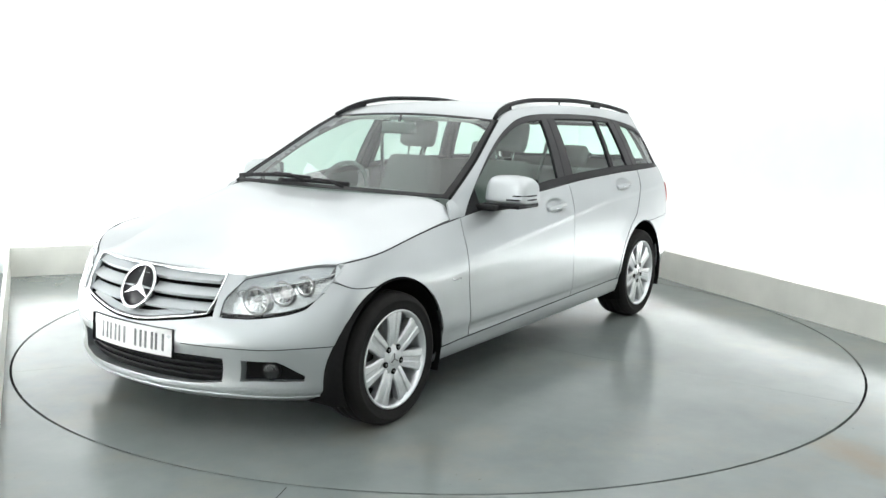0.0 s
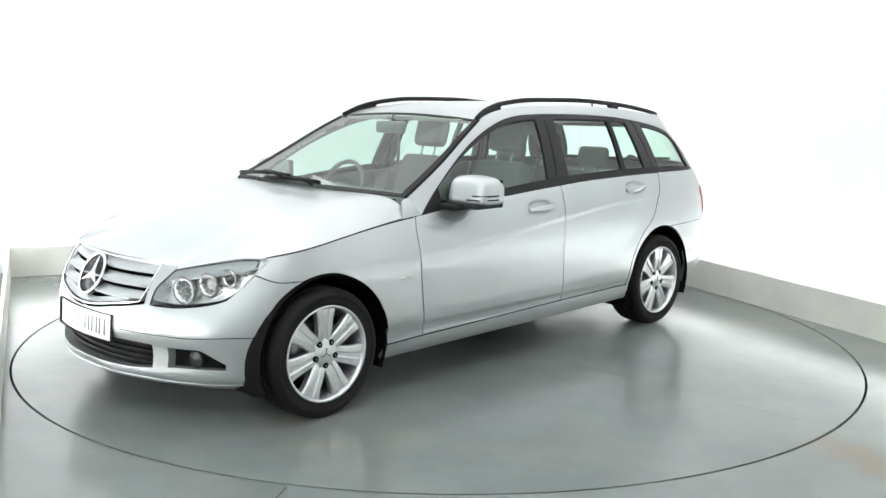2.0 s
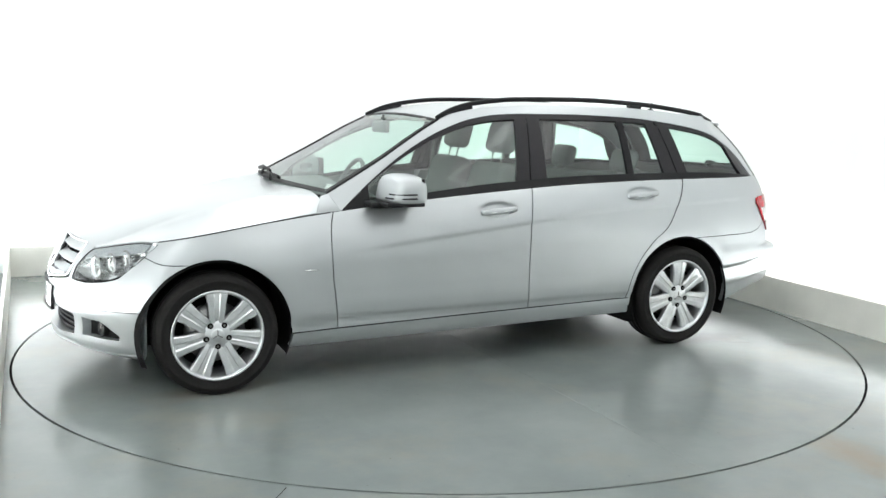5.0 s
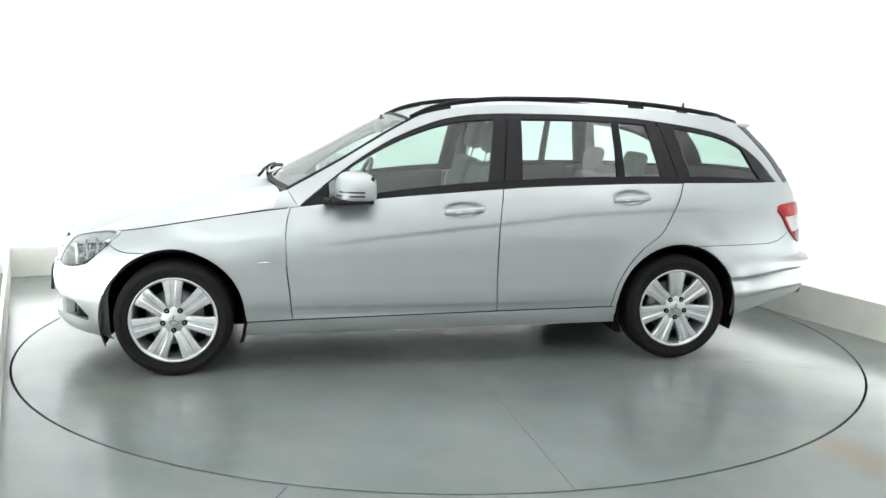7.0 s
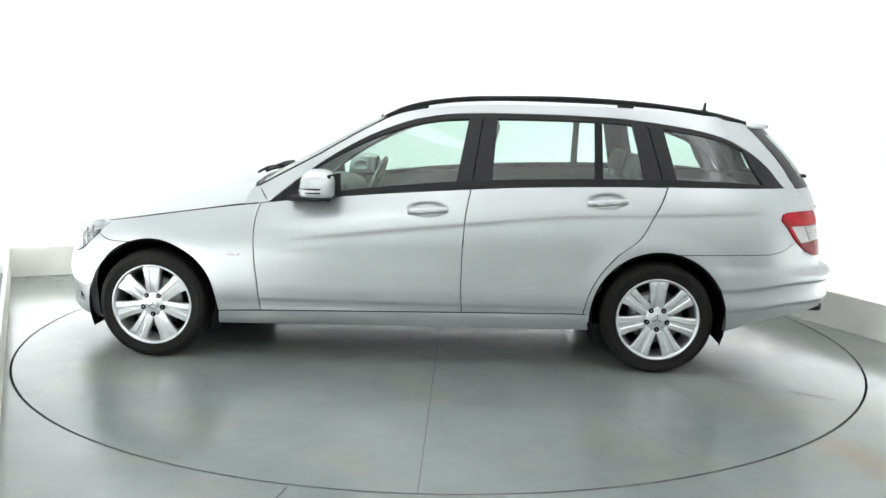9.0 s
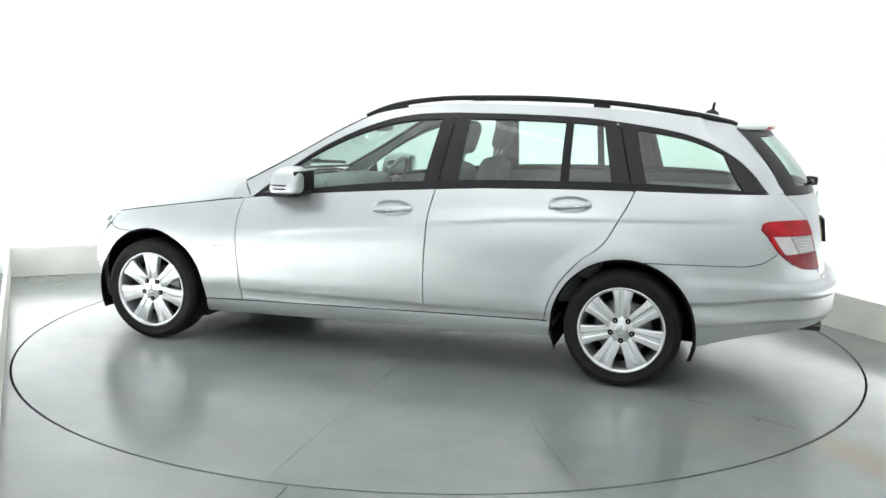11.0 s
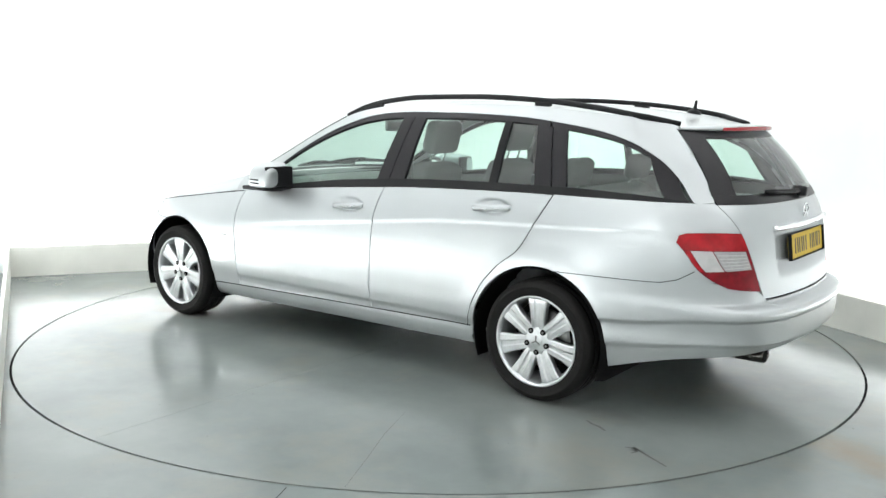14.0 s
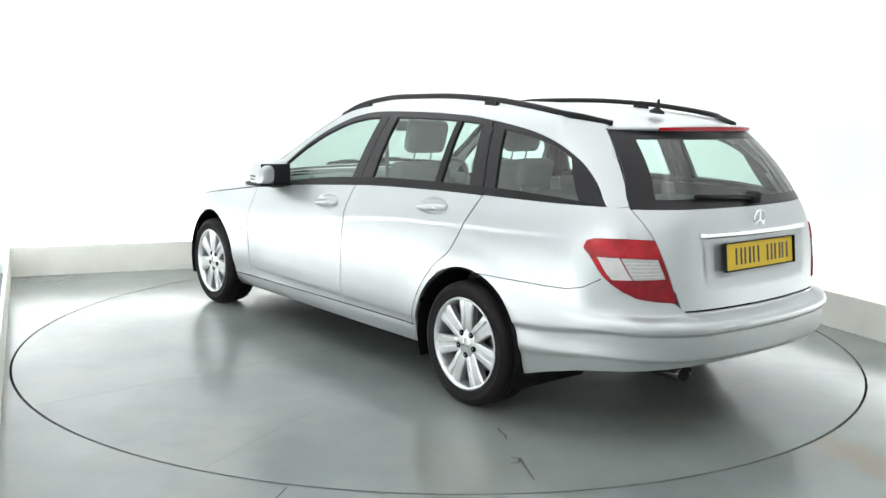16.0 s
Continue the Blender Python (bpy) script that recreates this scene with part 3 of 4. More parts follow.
# bonnet
def bonnet_point(u, v):
    w = 2 * v - 1
    y = abs(w) * 0.797
    sf = at_y(min(y, 0.79), head_top(y))
    front = skin(sf, head_top(y))
    xf = front.x if y < 0.76 else front.x + (1.657 - front.x) * smooth01(0.76, 0.797, y)
    xr = 0.905 - 0.085 * w * w + 0.045 * smooth01(0.92, 1.0, abs(w))
    x = xf + (xr - xf) * u
    side = skin(at_x(min(x, 1.655), belt(min(x, 1.655))), belt(min(x, 1.655)))
    ye = side.y

    def base(xx):
        return belt(xx) + (0.105 - 0.02 * smooth01(1.2, 1.9, xx)) * (1 - abs(w) ** (2.2 + 2.0 * u + 7.0 * smooth01(0.5, 1.0, u) ** 2)) + 0.007 * math.exp(-((abs(w) - 0.66) / 0.07) ** 2) * (1 - u) ** 0.3
    z = base(x) + (head_top(y) - base(xf)) * smooth01(1.25, xf, x)
    return Vector((x, abs(w) * (ye + (0.797 - ye) * smooth01(1.5, 1.66, x)) * (1 if w > 0 else -1), z + 0.001))


part("bonnet", sheet(bonnet_point, 48, 96, gap=0.0028, lip=0.03), PAINT, car)

# front bumper with its openings
LOW_F = pairs((0.0, 0.186), (0.5, 0.178), (0.75, 0.160), (0.9, 0.150))


def bumper_end(z):
    x = min(1.700, WHEELS[0][0] + math.sqrt(max(ARCH ** 2 - (max(z, 0.30) - 0.30) ** 2, 0.0001)) * (1.0 - 0.09 * smooth01(0.60, 0.36, z)))
    return at_x(x, z)


def front_bumper():
    ys = [0.0, 0.465, 0.535, 0.750]
    cols = [at_y(y, 0.32) for y in ys]
    verts, faces = [], []
    for side in (1, -1):
        nu = [16, 4, 9, 9]
        colu = []
        for k in range(4):
            a, b = cols[k], cols[k + 1] if k < 3 else None
            for i in range(nu[k] + (1 if k == 3 else 0)):
                colu.append((k, i / nu[k], a, b))
        rows = [(0, i / 5) for i in range(5)] + [(1, i / 6) for i in range(6)] + [(2, i / 14) for i in range(15)]
        grid = []
        for k, f, a, b in colu:
            line = []
            for r, g in rows:
                def place(s):
                    y = plan_y(s)
                    zl, zt = LOW_F(y), bumper_top(s)
                    h0 = 0.250 + 0.026 * smooth01(0.3, 0.62, y)
                    h1 = 0.372 - 0.010 * smooth01(0.3, 0.62, y) - 0.066 * min(max((y - 0.675) / 0.09, 0.0), 1.0)
                    return [zl + (h0 - zl) * g, h0 + (h1 - h0) * g, h1 + (zt - h1) * g][r]
                s = a + ((b if b else a) - a) * f
                z = place(s)
                if b is None:
                    for _ in range(3):
                        e = bumper_end(z)
                        s = a + (e - a) * f
                        z = place(s)
                elif k >= 2:
                    s = s + (0.05 * (z - 0.32) * f)
                p = skin(s, z)
                line.append(Vector((p.x, p.y * side, p.z)))
            grid.append(line)
        n0, m = len(verts), len(rows)
        verts += [p for line in grid for p in line]
        for i in range(len(grid) - 1):
            for j in range(m - 1):
                if 5 <= j < 11 and (i < 16 or 20 <= i < 29):
                    continue
                f = [n0 + i * m + j, n0 + (i + 1) * m + j, n0 + (i + 1) * m + j + 1, n0 + i * m + j + 1]
                faces.append(f if side > 0 else f[::-1])
        # returns into the openings
        for i0, i1 in ((0, 16), (20, 29)):
            loop = [(i, 5) for i in range(i0, i1 + 1)] + [(i1, j) for j in range(6, 12)] + [(i, 11) for i in range(i1 - 1, i0 - 1, -1)]
            if i0:
                loop += [(i0, j) for j in range(10, 4, -1)]
            base = len(verts)
            for i, j in loop:
                p = grid[i][j]
                verts += [p.copy(), p + Vector((-0.045, -0.012 * side * (1 if i0 else 0), 0))]
            for q in range(len(loop) - 1):
                f = [base + 2 * q, base + 2 * q + 1, base + 2 * q + 3, base + 2 * q + 2]
                faces.append(f)
    return verts, faces


bumper = part("front_bumper", front_bumper(), PAINT, car)


def strip_on_nose(y0, y1, z0, z1, depth, nu=20, nv=2):
    """A bar along the nose between two half widths, set back by depth."""
    def F(u, v):
        y = y0 + (y1 - y0) * u
        z = z0 + (z1 - z0) * v
        p = skin(at_y(abs(y), z), z)
        return Vector((p.x - depth, y, z))
    return sheet(F, nu, nv, lip=0.02)


# solid black sheet stands for the shade deep in the intake
part("intake_mesh", strip_on_nose(-0.50, 0.50, 0.235, 0.385, 0.05, 30, 4), DARK, bumper)
for z in (0.275, 0.30, 0.325, 0.35):
    part("intake_slat", strip_on_nose(-0.475, 0.475, z - 0.004, z + 0.004, 0.032, 30, 1), TRIM, bumper)


# ---- wheels ----
def tyre_geo():
    prof = [(0.205, -0.095), (0.225, -0.104), (0.265, -0.108), (0.292, -0.100), (0.304, -0.082), (0.3085, -0.060), (0.3085, -0.047), (0.303, -0.046), (0.303, -0.040), (0.310, -0.039),
            (0.310, -0.006), (0.304, -0.005), (0.304, 0.005), (0.310, 0.006), (0.310, 0.039), (0.303, 0.040), (0.303, 0.046), (0.3085, 0.047), (0.3085, 0.060), (0.304, 0.082),
            (0.296, 0.095), (0.286, 0.102), (0.272, 0.107), (0.270, 0.1085), (0.262, 0.1085), (0.260, 0.107), (0.240, 0.106), (0.224, 0.102), (0.214, 0.094)]
    return lathe([(r if r < 0.25 else 0.25 + (r - 0.25) * 0.81, a) for r, a in prof], 72)


def rim_geo():
    prof = [(0.216, 0.094), (0.221, 0.100), (0.2215, 0.103), (0.217, 0.105), (0.211, 0.102), (0.207, 0.094), (0.203, 0.085), (0.198, 0.06), (0.192, 0.0), (0.190, -0.09)]
    return lathe(prof, 72)


def spoke_geo():
    """One broad spoke with a shallow channel along its middle, pointing up."""
    stations = [(0.045, 0.030, 0.080), (0.075, 0.036, 0.086), (0.11, 0.039, 0.090), (0.15, 0.043, 0.092), (0.185, 0.050, 0.093), (0.211, 0.058, 0.091)]
    verts, faces = [], []
    for r, w, a in stations:
        for x, d in ((-1.0, -0.035), (-1.0, -0.006), (-0.86, 0.0), (-0.35, 0.001), (-0.2, -0.004), (0.2, -0.004), (0.35, 0.001), (0.86, 0.0), (1.0, -0.006), (1.0, -0.035)):
            verts.append(Vector((x * w, a + d, r)))
    for i in range(len(stations) - 1):
        for k in range(9):
            faces.append([i * 10 + k, i * 10 + k + 1, (i + 1) * 10 + k + 1, (i + 1) * 10 + k])
    return verts, faces


def wheel(x, side):
    w = new("wheel")
    w.parent = car
    part("tyre", tyre_geo(), RUBBER, w, "black rubber tyre")
    rim = part("rim", rim_geo(), ALLOY, w, "polished alloy rim")
    for k in range(7):
        part("spoke", moved(spoke_geo(), Matrix.Rotation(2 * math.pi * k / 7, 4, "Y")), ALLOY, rim, smooth=False)
    part("centre", lathe([(0.001, 0.088), (0.050, 0.087), (0.068, 0.080), (0.074, 0.068), (0.075, 0.03)], 40), ALLOY, rim)
    part("hub_cap", lathe([(0.001, 0.092), (0.026, 0.091), (0.032, 0.089), (0.033, 0.084)], 32), ALLOY, rim)
    for k in range(3):
        a = 2 * math.pi * k / 3
        part("cap_spoke", moved(box(-0.0025, 0.0025, 0.091, 0.0945, 0.0, 0.026), Matrix.Rotation(a, 4, "Y")), STEEL, rim, smooth=False)
    for k in range(5):
        a = 2 * math.pi * (k + 0.5) / 5
        c = Matrix.Translation((0.056 * math.sin(a), 0, 0.056 * math.cos(a)))
        # black disc painted as the shade in a bolt hole
        part("bolt_recess", moved(lathe([(0.001, 0.0890), (0.0135, 0.0890), (0.0145, 0.082)], 16), c), DARK, rim)
        part("wheel_bolt", moved(lathe([(0.001, 0.0915), (0.006, 0.0915), (0.007, 0.086)], 6), c), STEEL, rim, smooth=False)
    part("brake_disc", lathe([(0.07, 0.02), (0.145, 0.02), (0.147, 0.0), (0.07, 0.0)], 40), STEEL, w)
    # black disc stands for the shade inside the wheel, behind the spokes
    part("wheel_back", lathe([(0.001, -0.03), (0.20, -0.03)], 40), DARK, w)
    w.matrix_basis = pose(x, (0.778 if x > 0 else 0.768) * side, 0.298) @ (Matrix.Identity(4) if side > 0 else Matrix.Rotation(math.pi, 4, "Z"))
    return w


for x, z in WHEELS:
    for side in (1, -1):
        wheel(x, side)


def arch_liner(k):
    wx, wz = WHEELS[k]
    verts, faces = [], []
    n = 28
    for y in (0.42, 0.60, 0.82, 0.874):
        for i in range(n + 1):
            a = radians(-22 + 224 * i / n)
            r = 0.375 if y < 0.85 else 0.352
            verts.append(Vector((wx + r * math.cos(a), y, wz + r * math.sin(a))))
    for j in range(3):
        for i in range(n):
            faces.append([j * (n + 1) + i, j * (n + 1) + i + 1, (j + 1) * (n + 1) + i + 1, (j + 1) * (n + 1) + i])
    faces.append([i for i in range(n + 1)])
    return verts, faces


both("wheel_arch_liner", arch_liner(0), DARK, car)
both("wheel_arch_liner", arch_liner(1), DARK, car)
part("underbody", join(box(-1.0, 1.0, -0.74, 0.74, 0.20, 0.24), box(-2.15, -1.70, -0.55, 0.55, 0.40, 0.43), box(1.70, 1.95, -0.5, 0.5, 0.20, 0.26), box(-1.55, 1.7, -0.42, 0.42, 0.19, 0.30)), DARK, car, smooth=False)


# ---- side windows ----
def window_zone(x0b, x0t, x1b, x1t, v0, v1, out):
    """A patch of the side between belt and window line: slanting ends, heights as shares of the opening."""
    def F(u, v):
        vv = v0 + (v1 - v0) * v
        x = (x0b + (x1b - x0b) * u) * (1 - vv) + (x0t + (x1t - x0t) * u) * vv
        z = belt(x) + 0.004 + vv * (DLO(x) - belt(x) - 0.004)
        return skin(at_x(x, z), z, out)
    return F


def window(name, x0b, x0t, x1b, x1t, parents, nu=14):
    lo, hi = 0.10, 0.925
    for k, geo in enumerate((sheet(window_zone(x0b, x0t, x1b, x1t, lo - 0.02, hi + 0.02, -0.012), nu, 10, lip=0),)):
        for side, par in zip((1, -1), parents):
            part(name, geo if side > 0 else flip(geo), GLASS, par, "greenish clear glass")


def trim_zone(name, x0b, x0t, x1b, x1t, v0, v1, parents, mat, nu=4, nv=8, out=-0.003):
    geo = sheet(window_zone(x0b, x0t, x1b, x1t, v0, v1, out), nu, nv, lip=0.018)
    for side, par in zip((1, -1), parents):
        part(name, geo if side > 0 else flip(geo), mat, par)


cars = (car, car)
window("door_glass", 0.60, 0.60, -0.275, -0.345, front_doors, 22)
window("door_glass", -0.452, -0.478, -1.02, -1.02, rear_doors, 14)
window("quarter_light", -1.045, -1.04, -1.30, -1.215, rear_doors, 8)
window("side_rear_glass", -1.445, -1.36, -2.02, -1.86, cars, 20)
# black seals below and above, pillars between
trim_zone("window_seal", 0.735, 0.735, -0.352, -0.352, 0.0, 0.10, front_doors, TRIM, 26, 2)
trim_zone("window_seal", -0.352, -0.352, -1.394, -1.394, 0.0, 0.10, rear_doors, TRIM, 26, 2)
trim_zone("window_seal", -1.394, -1.394, -2.035, -2.035, 0.0, 0.11, cars, TRIM, 20, 2)
trim_zone("window_frame", 0.62, 0.62, -0.355, -0.41, 0.925, 1.0, front_doors, GLOSSBLACK, 30, 2)
trim_zone("window_frame", -0.36, -0.41, -1.36, -1.27, 0.925, 1.0, rear_doors, GLOSSBLACK, 26, 2)
trim_zone("window_frame", -1.38, -1.28, -2.03, -1.95, 0.925, 1.0, cars, GLOSSBLACK, 24, 2)
trim_zone("mirror_triangle", 0.735, 0.735, 0.585, 0.585, 0.10, 0.925, front_doors, TRIM, 6, 6)
trim_zone("pillar_cover", -0.265, -0.335, -0.350, -0.408, 0.10, 0.925, front_doors, GLOSSBLACK, 3, 10)
trim_zone("pillar_cover", -0.356, -0.413, -0.462, -0.488, 0.10, 0.925, rear_doors, GLOSSBLACK, 3, 10)
trim_zone("window_bar", -1.01, -1.01, -1.055, -1.05, 0.10, 0.925, rear_doors, TRIM, 2, 10)
trim_zone("pillar_cover", -1.28, -1.205, -1.375, -1.285, 0.10, 0.925, rear_doors, GLOSSBLACK, 3, 10)
trim_zone("pillar_cover", -1.382, -1.292, -1.455, -1.37, 0.10, 0.925, cars, GLOSSBLACK, 3, 10)
trim_zone("glass_edge", -1.93, -1.80, -2.032, -1.95, 0.10, 0.925, cars, GLOSSBLACK, 3, 10)


# dark strips added behind the pillar covers to block light through their slits
trim_zone("pillar_back", -1.335, -1.25, -1.425, -1.335, 0.03, 0.97, cars, DARK, 3, 10, out=-0.016)
trim_zone("pillar_back", -0.31, -0.37, -0.40, -0.45, 0.03, 0.97, cars, DARK, 3, 10, out=-0.016)


# ---- tailgate ----
def gate_zone(z0, z1, y0, y1, out=0.0):
    """A patch across the tail: heights, and shares of the half width at that height."""
    edge = pairs((0.575, 0.500), (0.60, 0.508), (0.66, 0.527), (0.75, 0.556), (0.90, 0.597), (1.0, 0.621), (1.12, 0.582), (1.315, 0.507), (1.40, 0.47))

    def F(u, v):
        z = z0 + (z1 - z0) * v
        w = y0 + (y1 - y0) * u
        p = skin(at_y(abs(w) * edge(z), z, True), z)
        n = Vector((-1, 0, 0.25)).normalized()
        pocket = smooth01(0.395, 0.345, abs(w) * edge(z)) * smooth01(0.66, 0.73, z) * smooth01(0.895, 0.87, z)
        p.x += 0.024 * pocket
        return Vector((p.x, math.copysign(abs(w) * edge(z), w), z)) + n * out
    return F


tailgate = part("tailgate", sheet(gate_zone(0.587, 0.995, -1, 1), 64, 44), PAINT, car)
part("rear_glass", sheet(gate_zone(1.0, 1.318, -1, 1), 30, 14, lip=0), GLASS, tailgate, "tinted rear window")
seal = lambda z0, z1, y0, y1, nu, nv: sheet(gate_zone(z0, z1, y0, y1, 0.003), nu, nv, lip=0.01)
part("rear_glass_band", join(seal(0.997, 1.035, -1, 1, 30, 2), seal(1.035, 1.29, -1, -0.86, 3, 12), seal(1.035, 1.29, 0.86, 1, 3, 12), seal(1.28, 1.318, -1, 1, 30, 2)), GLOSSBLACK, tailgate)


def spoiler(u, v):
    w = 2 * u - 1
    yh = 0.525
    a = skin(at_y(abs(w) * 0.507, 1.315, True), 1.315)
    r = roof_point(1.0, (w + 1) / 2)
    lip = Vector((a.x - 0.012 - 0.03 * (1 - w ** 4), w * 0.507, 1.320 + 0.014 * (1 - w * w)))
    return [r, r.lerp(lip, 0.5) + Vector((0, 0, 0.006)), lip, Vector((a.x - 0.008 - 0.03 * (1 - w ** 4), w * 0.507, 1.312)), Vector((a.x + 0.01, w * 0.507, 1.314))][min(int(round(v * 4)), 4)]


part("roof_spoiler", sheet(spoiler, 30, 4, lip=0), PAINT, tailgate)
# dark backing strips, added to block light through the gaps beside the rear glass
for w0, w1 in ((-1.07, -0.90), (0.90, 1.07)):
    part("gate_rebate", sheet(gate_zone(0.96, 1.33, w0, w1, -0.014), 4, 14, lip=0), DARK, tailgate)
stop = part("brake_light", sheet(lambda u, v: spoiler(0.5 + (u - 0.5) * 0.68, 0.75).lerp(spoiler(0.5 + (u - 0.5) * 0.68, 0.5), v * 0.85 + 0.05) + Vector((-0.004, 0, 0)), 24, 2, lip=0.004), REDLENS, tailgate, "long red high-level brake light")

# rear bumper
LOW_R = [(-1.725, 0.235), (-1.9, 0.285), (-2.1, 0.325), (-2.26, 0.345)]


def rear_bumper():
    bot = Line2([(at_x(x, z), z) for x, z in LOW_R] + [(at_y(y, z, True), z) for y, z in ((0.5, 0.36), (0.25, 0.37), (0.0, 0.372))])
    top = Line2(rear_arch(106) + [(at_x(x, z), z) for x, z in ((-1.6, 0.651), (-1.75, 0.652), (-1.9, 0.653), (-2.06, 0.668))]
                + [(at_y(y, z, True), z) for y, z in ((0.60, 0.640), (0.54, 0.621), (0.512, 0.604), (0.485, 0.580), (0.3, 0.578), (0.0, 0.578))])
    left = Line2([(at_x(-1.725, 0.235), 0.235)] + rear_arch(*range(180, 105, -9), 106))
    right = Line2([(S_END, 0.372), (S_END, 0.45), (S_END, 0.54), (S_END, 0.578)])
    return panel(bot, top, left, right, 80, 64, lip=0.02, out=-0.0015)


bumper_half = rear_bumper()
rear_bumper_ob = part("rear_bumper", join(bumper_half, flip(bumper_half)), PAINT, car)


# ---- front end ----
def nose_sheet(y0, y1, zlo, zhi, d0, d1, nu=24, nv=3, lip=0.012, bow=0.0):
    """A strip round the nose between two heights, set back by d0 below and d1 above, bowed out."""
    def F(u, v):
        y = y0 + (y1 - y0) * u
        z = zlo(abs(y)) + (zhi(abs(y)) - zlo(abs(y))) * v
        p = skin(at_y(abs(y), z), z)
        return Vector((p.x - d0 - (d1 - d0) * v + bow * (1 - (2 * v - 1) ** 2), y, z))
    return sheet(F, nu, nv, lip)


grille = new("grille")
grille.parent = car
low_edge = lambda y: grille_low(y) + 0.0
# black sheet paints the shade behind the louvres
part("grille_back", nose_sheet(-0.42, 0.42, low_edge, lambda y: 0.705, 0.07, 0.07, 24, 4, 0.0), DARK, grille)
flat = lambda c: (lambda y: c)
for zc, h, w in ((0.686, 0.028, 0.405), (0.627, 0.028, 0.408), (0.570, 0.027, 0.395)):
    part("louvre", nose_sheet(-w, w, flat(zc - h / 2), flat(zc + h / 2), 0.004, 0.034, 30, 5, 0.02, 0.004), PAINT, grille, "silver horizontal louvre")
part("louvre", nose_sheet(-0.33, 0.33, lambda y: grille_low(y) + 0.010, lambda y: grille_low(y) + 0.030, 0.006, 0.024, 30, 3, 0.02), PAINT, grille)
rim_path = [(y, grille_low(abs(y)) + 0.002) for y in np.linspace(-0.40, 0.40, 25)]
rim_path += [(0.418, 0.60), (0.424, 0.66), (0.418, 0.700)] + [(y, 0.707) for y in np.linspace(0.40, -0.40, 21)] + [(-0.418, 0.700), (-0.424, 0.66), (-0.418, 0.60), (-0.40, grille_low(0.40) + 0.002)]


def on_nose(y, z, out=0.0):
    p = skin(at_y(abs(y), z), z)
    return Vector((p.x + out, y, z))


part("grille_surround", tube([on_nose(y, z, 0.001) for y, z in rim_path], 0.0045, 8), CHROME, grille, "thin chrome surround")
for y in (-0.30, -0.2, 0.2, 0.30):
    part("grille_stay", tube([on_nose(y, z, -0.045) for z in (0.55, 0.6, 0.65, 0.69)], 0.006, 6), DARK, grille)

emblem = part("emblem", lathe([(0.001, 0.0), (0.098, 0.0), (0.098, -0.02), (0.001, -0.02)], 48, "x"), GLOSSBLACK, grille, "round black disc in a chrome ring")
part("emblem_ring", lathe([(0.097 + 0.007 * math.cos(radians(a)), 0.003 + 0.007 * math.sin(radians(a))) for a in range(0, 361, 30)], 56, "x"), CHROME, emblem)
for k in range(3):
    a = 2 * math.pi * k / 3
    geo = ([Vector((0.012, 0, 0)), Vector((0.002, -0.017, 0.0098)), Vector((0.002, 0.017, 0.0098)), Vector((0.003, 0, 0.094)), Vector((0.002, -0.0001, -0.001))],
           [[0, 2, 3], [0, 3, 1], [1, 3, 2], [0, 1, 4], [0, 4, 2]])
    part("emblem_spoke", moved(geo, Matrix.Rotation(a, 4, "X")), CHROME, emblem, smooth=False)
emblem.matrix_basis = pose(2.048, 0, 0.617, 0, -28, 0)


def plate(x, z, tilt, turn, mat, label, ink, bend):
    """A number plate on its holder, bowed round the car by bend."""
    def slab_sheet(w, h, d, lip):
        return sheet(lambda u, v: Vector((d - bend * ((2 * u - 1) * w) ** 2, (2 * u - 1) * w, (2 * v - 1) * h)), 16, 2, lip)
    ob = part("number_plate", slab_sheet(0.26, 0.056, 0.005, 0.010), mat, car, label, smooth=False)
    part("plate_holder", slab_sheet(0.266, 0.061, -0.002, 0.018), TRIM, ob, smooth=False)
    for k, y in enumerate((-0.195, -0.135, -0.088, -0.055, 0.035, 0.10, 0.165)):
        w = 0.018 if k not in (2, 3) else 0.006
        for dy in ((-w, w) if k not in (2, 3) else (0,)):
            q = -y + dy
            part("plate_mark", box(0.0046 - bend * q * q, 0.0066 - bend * q * q, q - 0.006, q + 0.006, -0.036, 0.036), ink, ob, smooth=False)
    ob.matrix_basis = pose(x, 0, z, 0, tilt, turn)
    return ob


# front plate ink, a lighter grey than the rear's
INKGREY = plain("grey_ink", (0.10, 0.105, 0.105), 0.6)
INK = plain("plate_ink", (0.03, 0.03, 0.02), 0.5)
plate(2.112, 0.412, -4, 0, WHITEPLATE, "white number plate with grey bars", INKGREY, 0.42)
plate(-2.334, 0.790, -7, 180, YELLOWPLATE, "yellow number plate with dark bars", INK, 0.02)


# flange of the wing behind the lamp's outer end
def flange(u, v):
    z = 0.640 + 0.102 * v
    y = 0.772 + 0.025 * smooth01(0.62, 0.74, z) + 0.05 * u
    return skin(at_y(y, z), z, -0.006)


both("lamp_flange", sheet(flange, 6, 10, lip=0), PAINT, car)

# skin between grille and lamps
lamp_inner = pairs((0.50, 0.452), (0.60, 0.453), (0.685, 0.497), (0.72, 0.50))
both("nose_panel", sheet(lambda u, v: on_nose(0.425 + (lamp_inner(0.535 + 0.165 * v) - 0.425) * u, 0.535 + 0.165 * v), 3, 8, lip=0.02), PAINT, car)


# headlamps
def lamp_patch(out, u0=0.0, u1=1.0, v0=0.0, v1=1.0):
    def F(u, v):
        y = 0.455 + (0.798 - 0.455) * (u0 + (u1 - u0) * u)
        vv = v0 + (v1 - v0) * v
        lo, hi = head_low(y) + 0.002, head_top(y) - 0.006
        if y < 0.50:
            hi = min(hi, 0.60 + (y - 0.455) / 0.045 * 0.085)
        z = lo + (hi - lo) * vv
        return skin(at_y(y, z), z) + Vector((out, out * 0.5, 0))
    return F


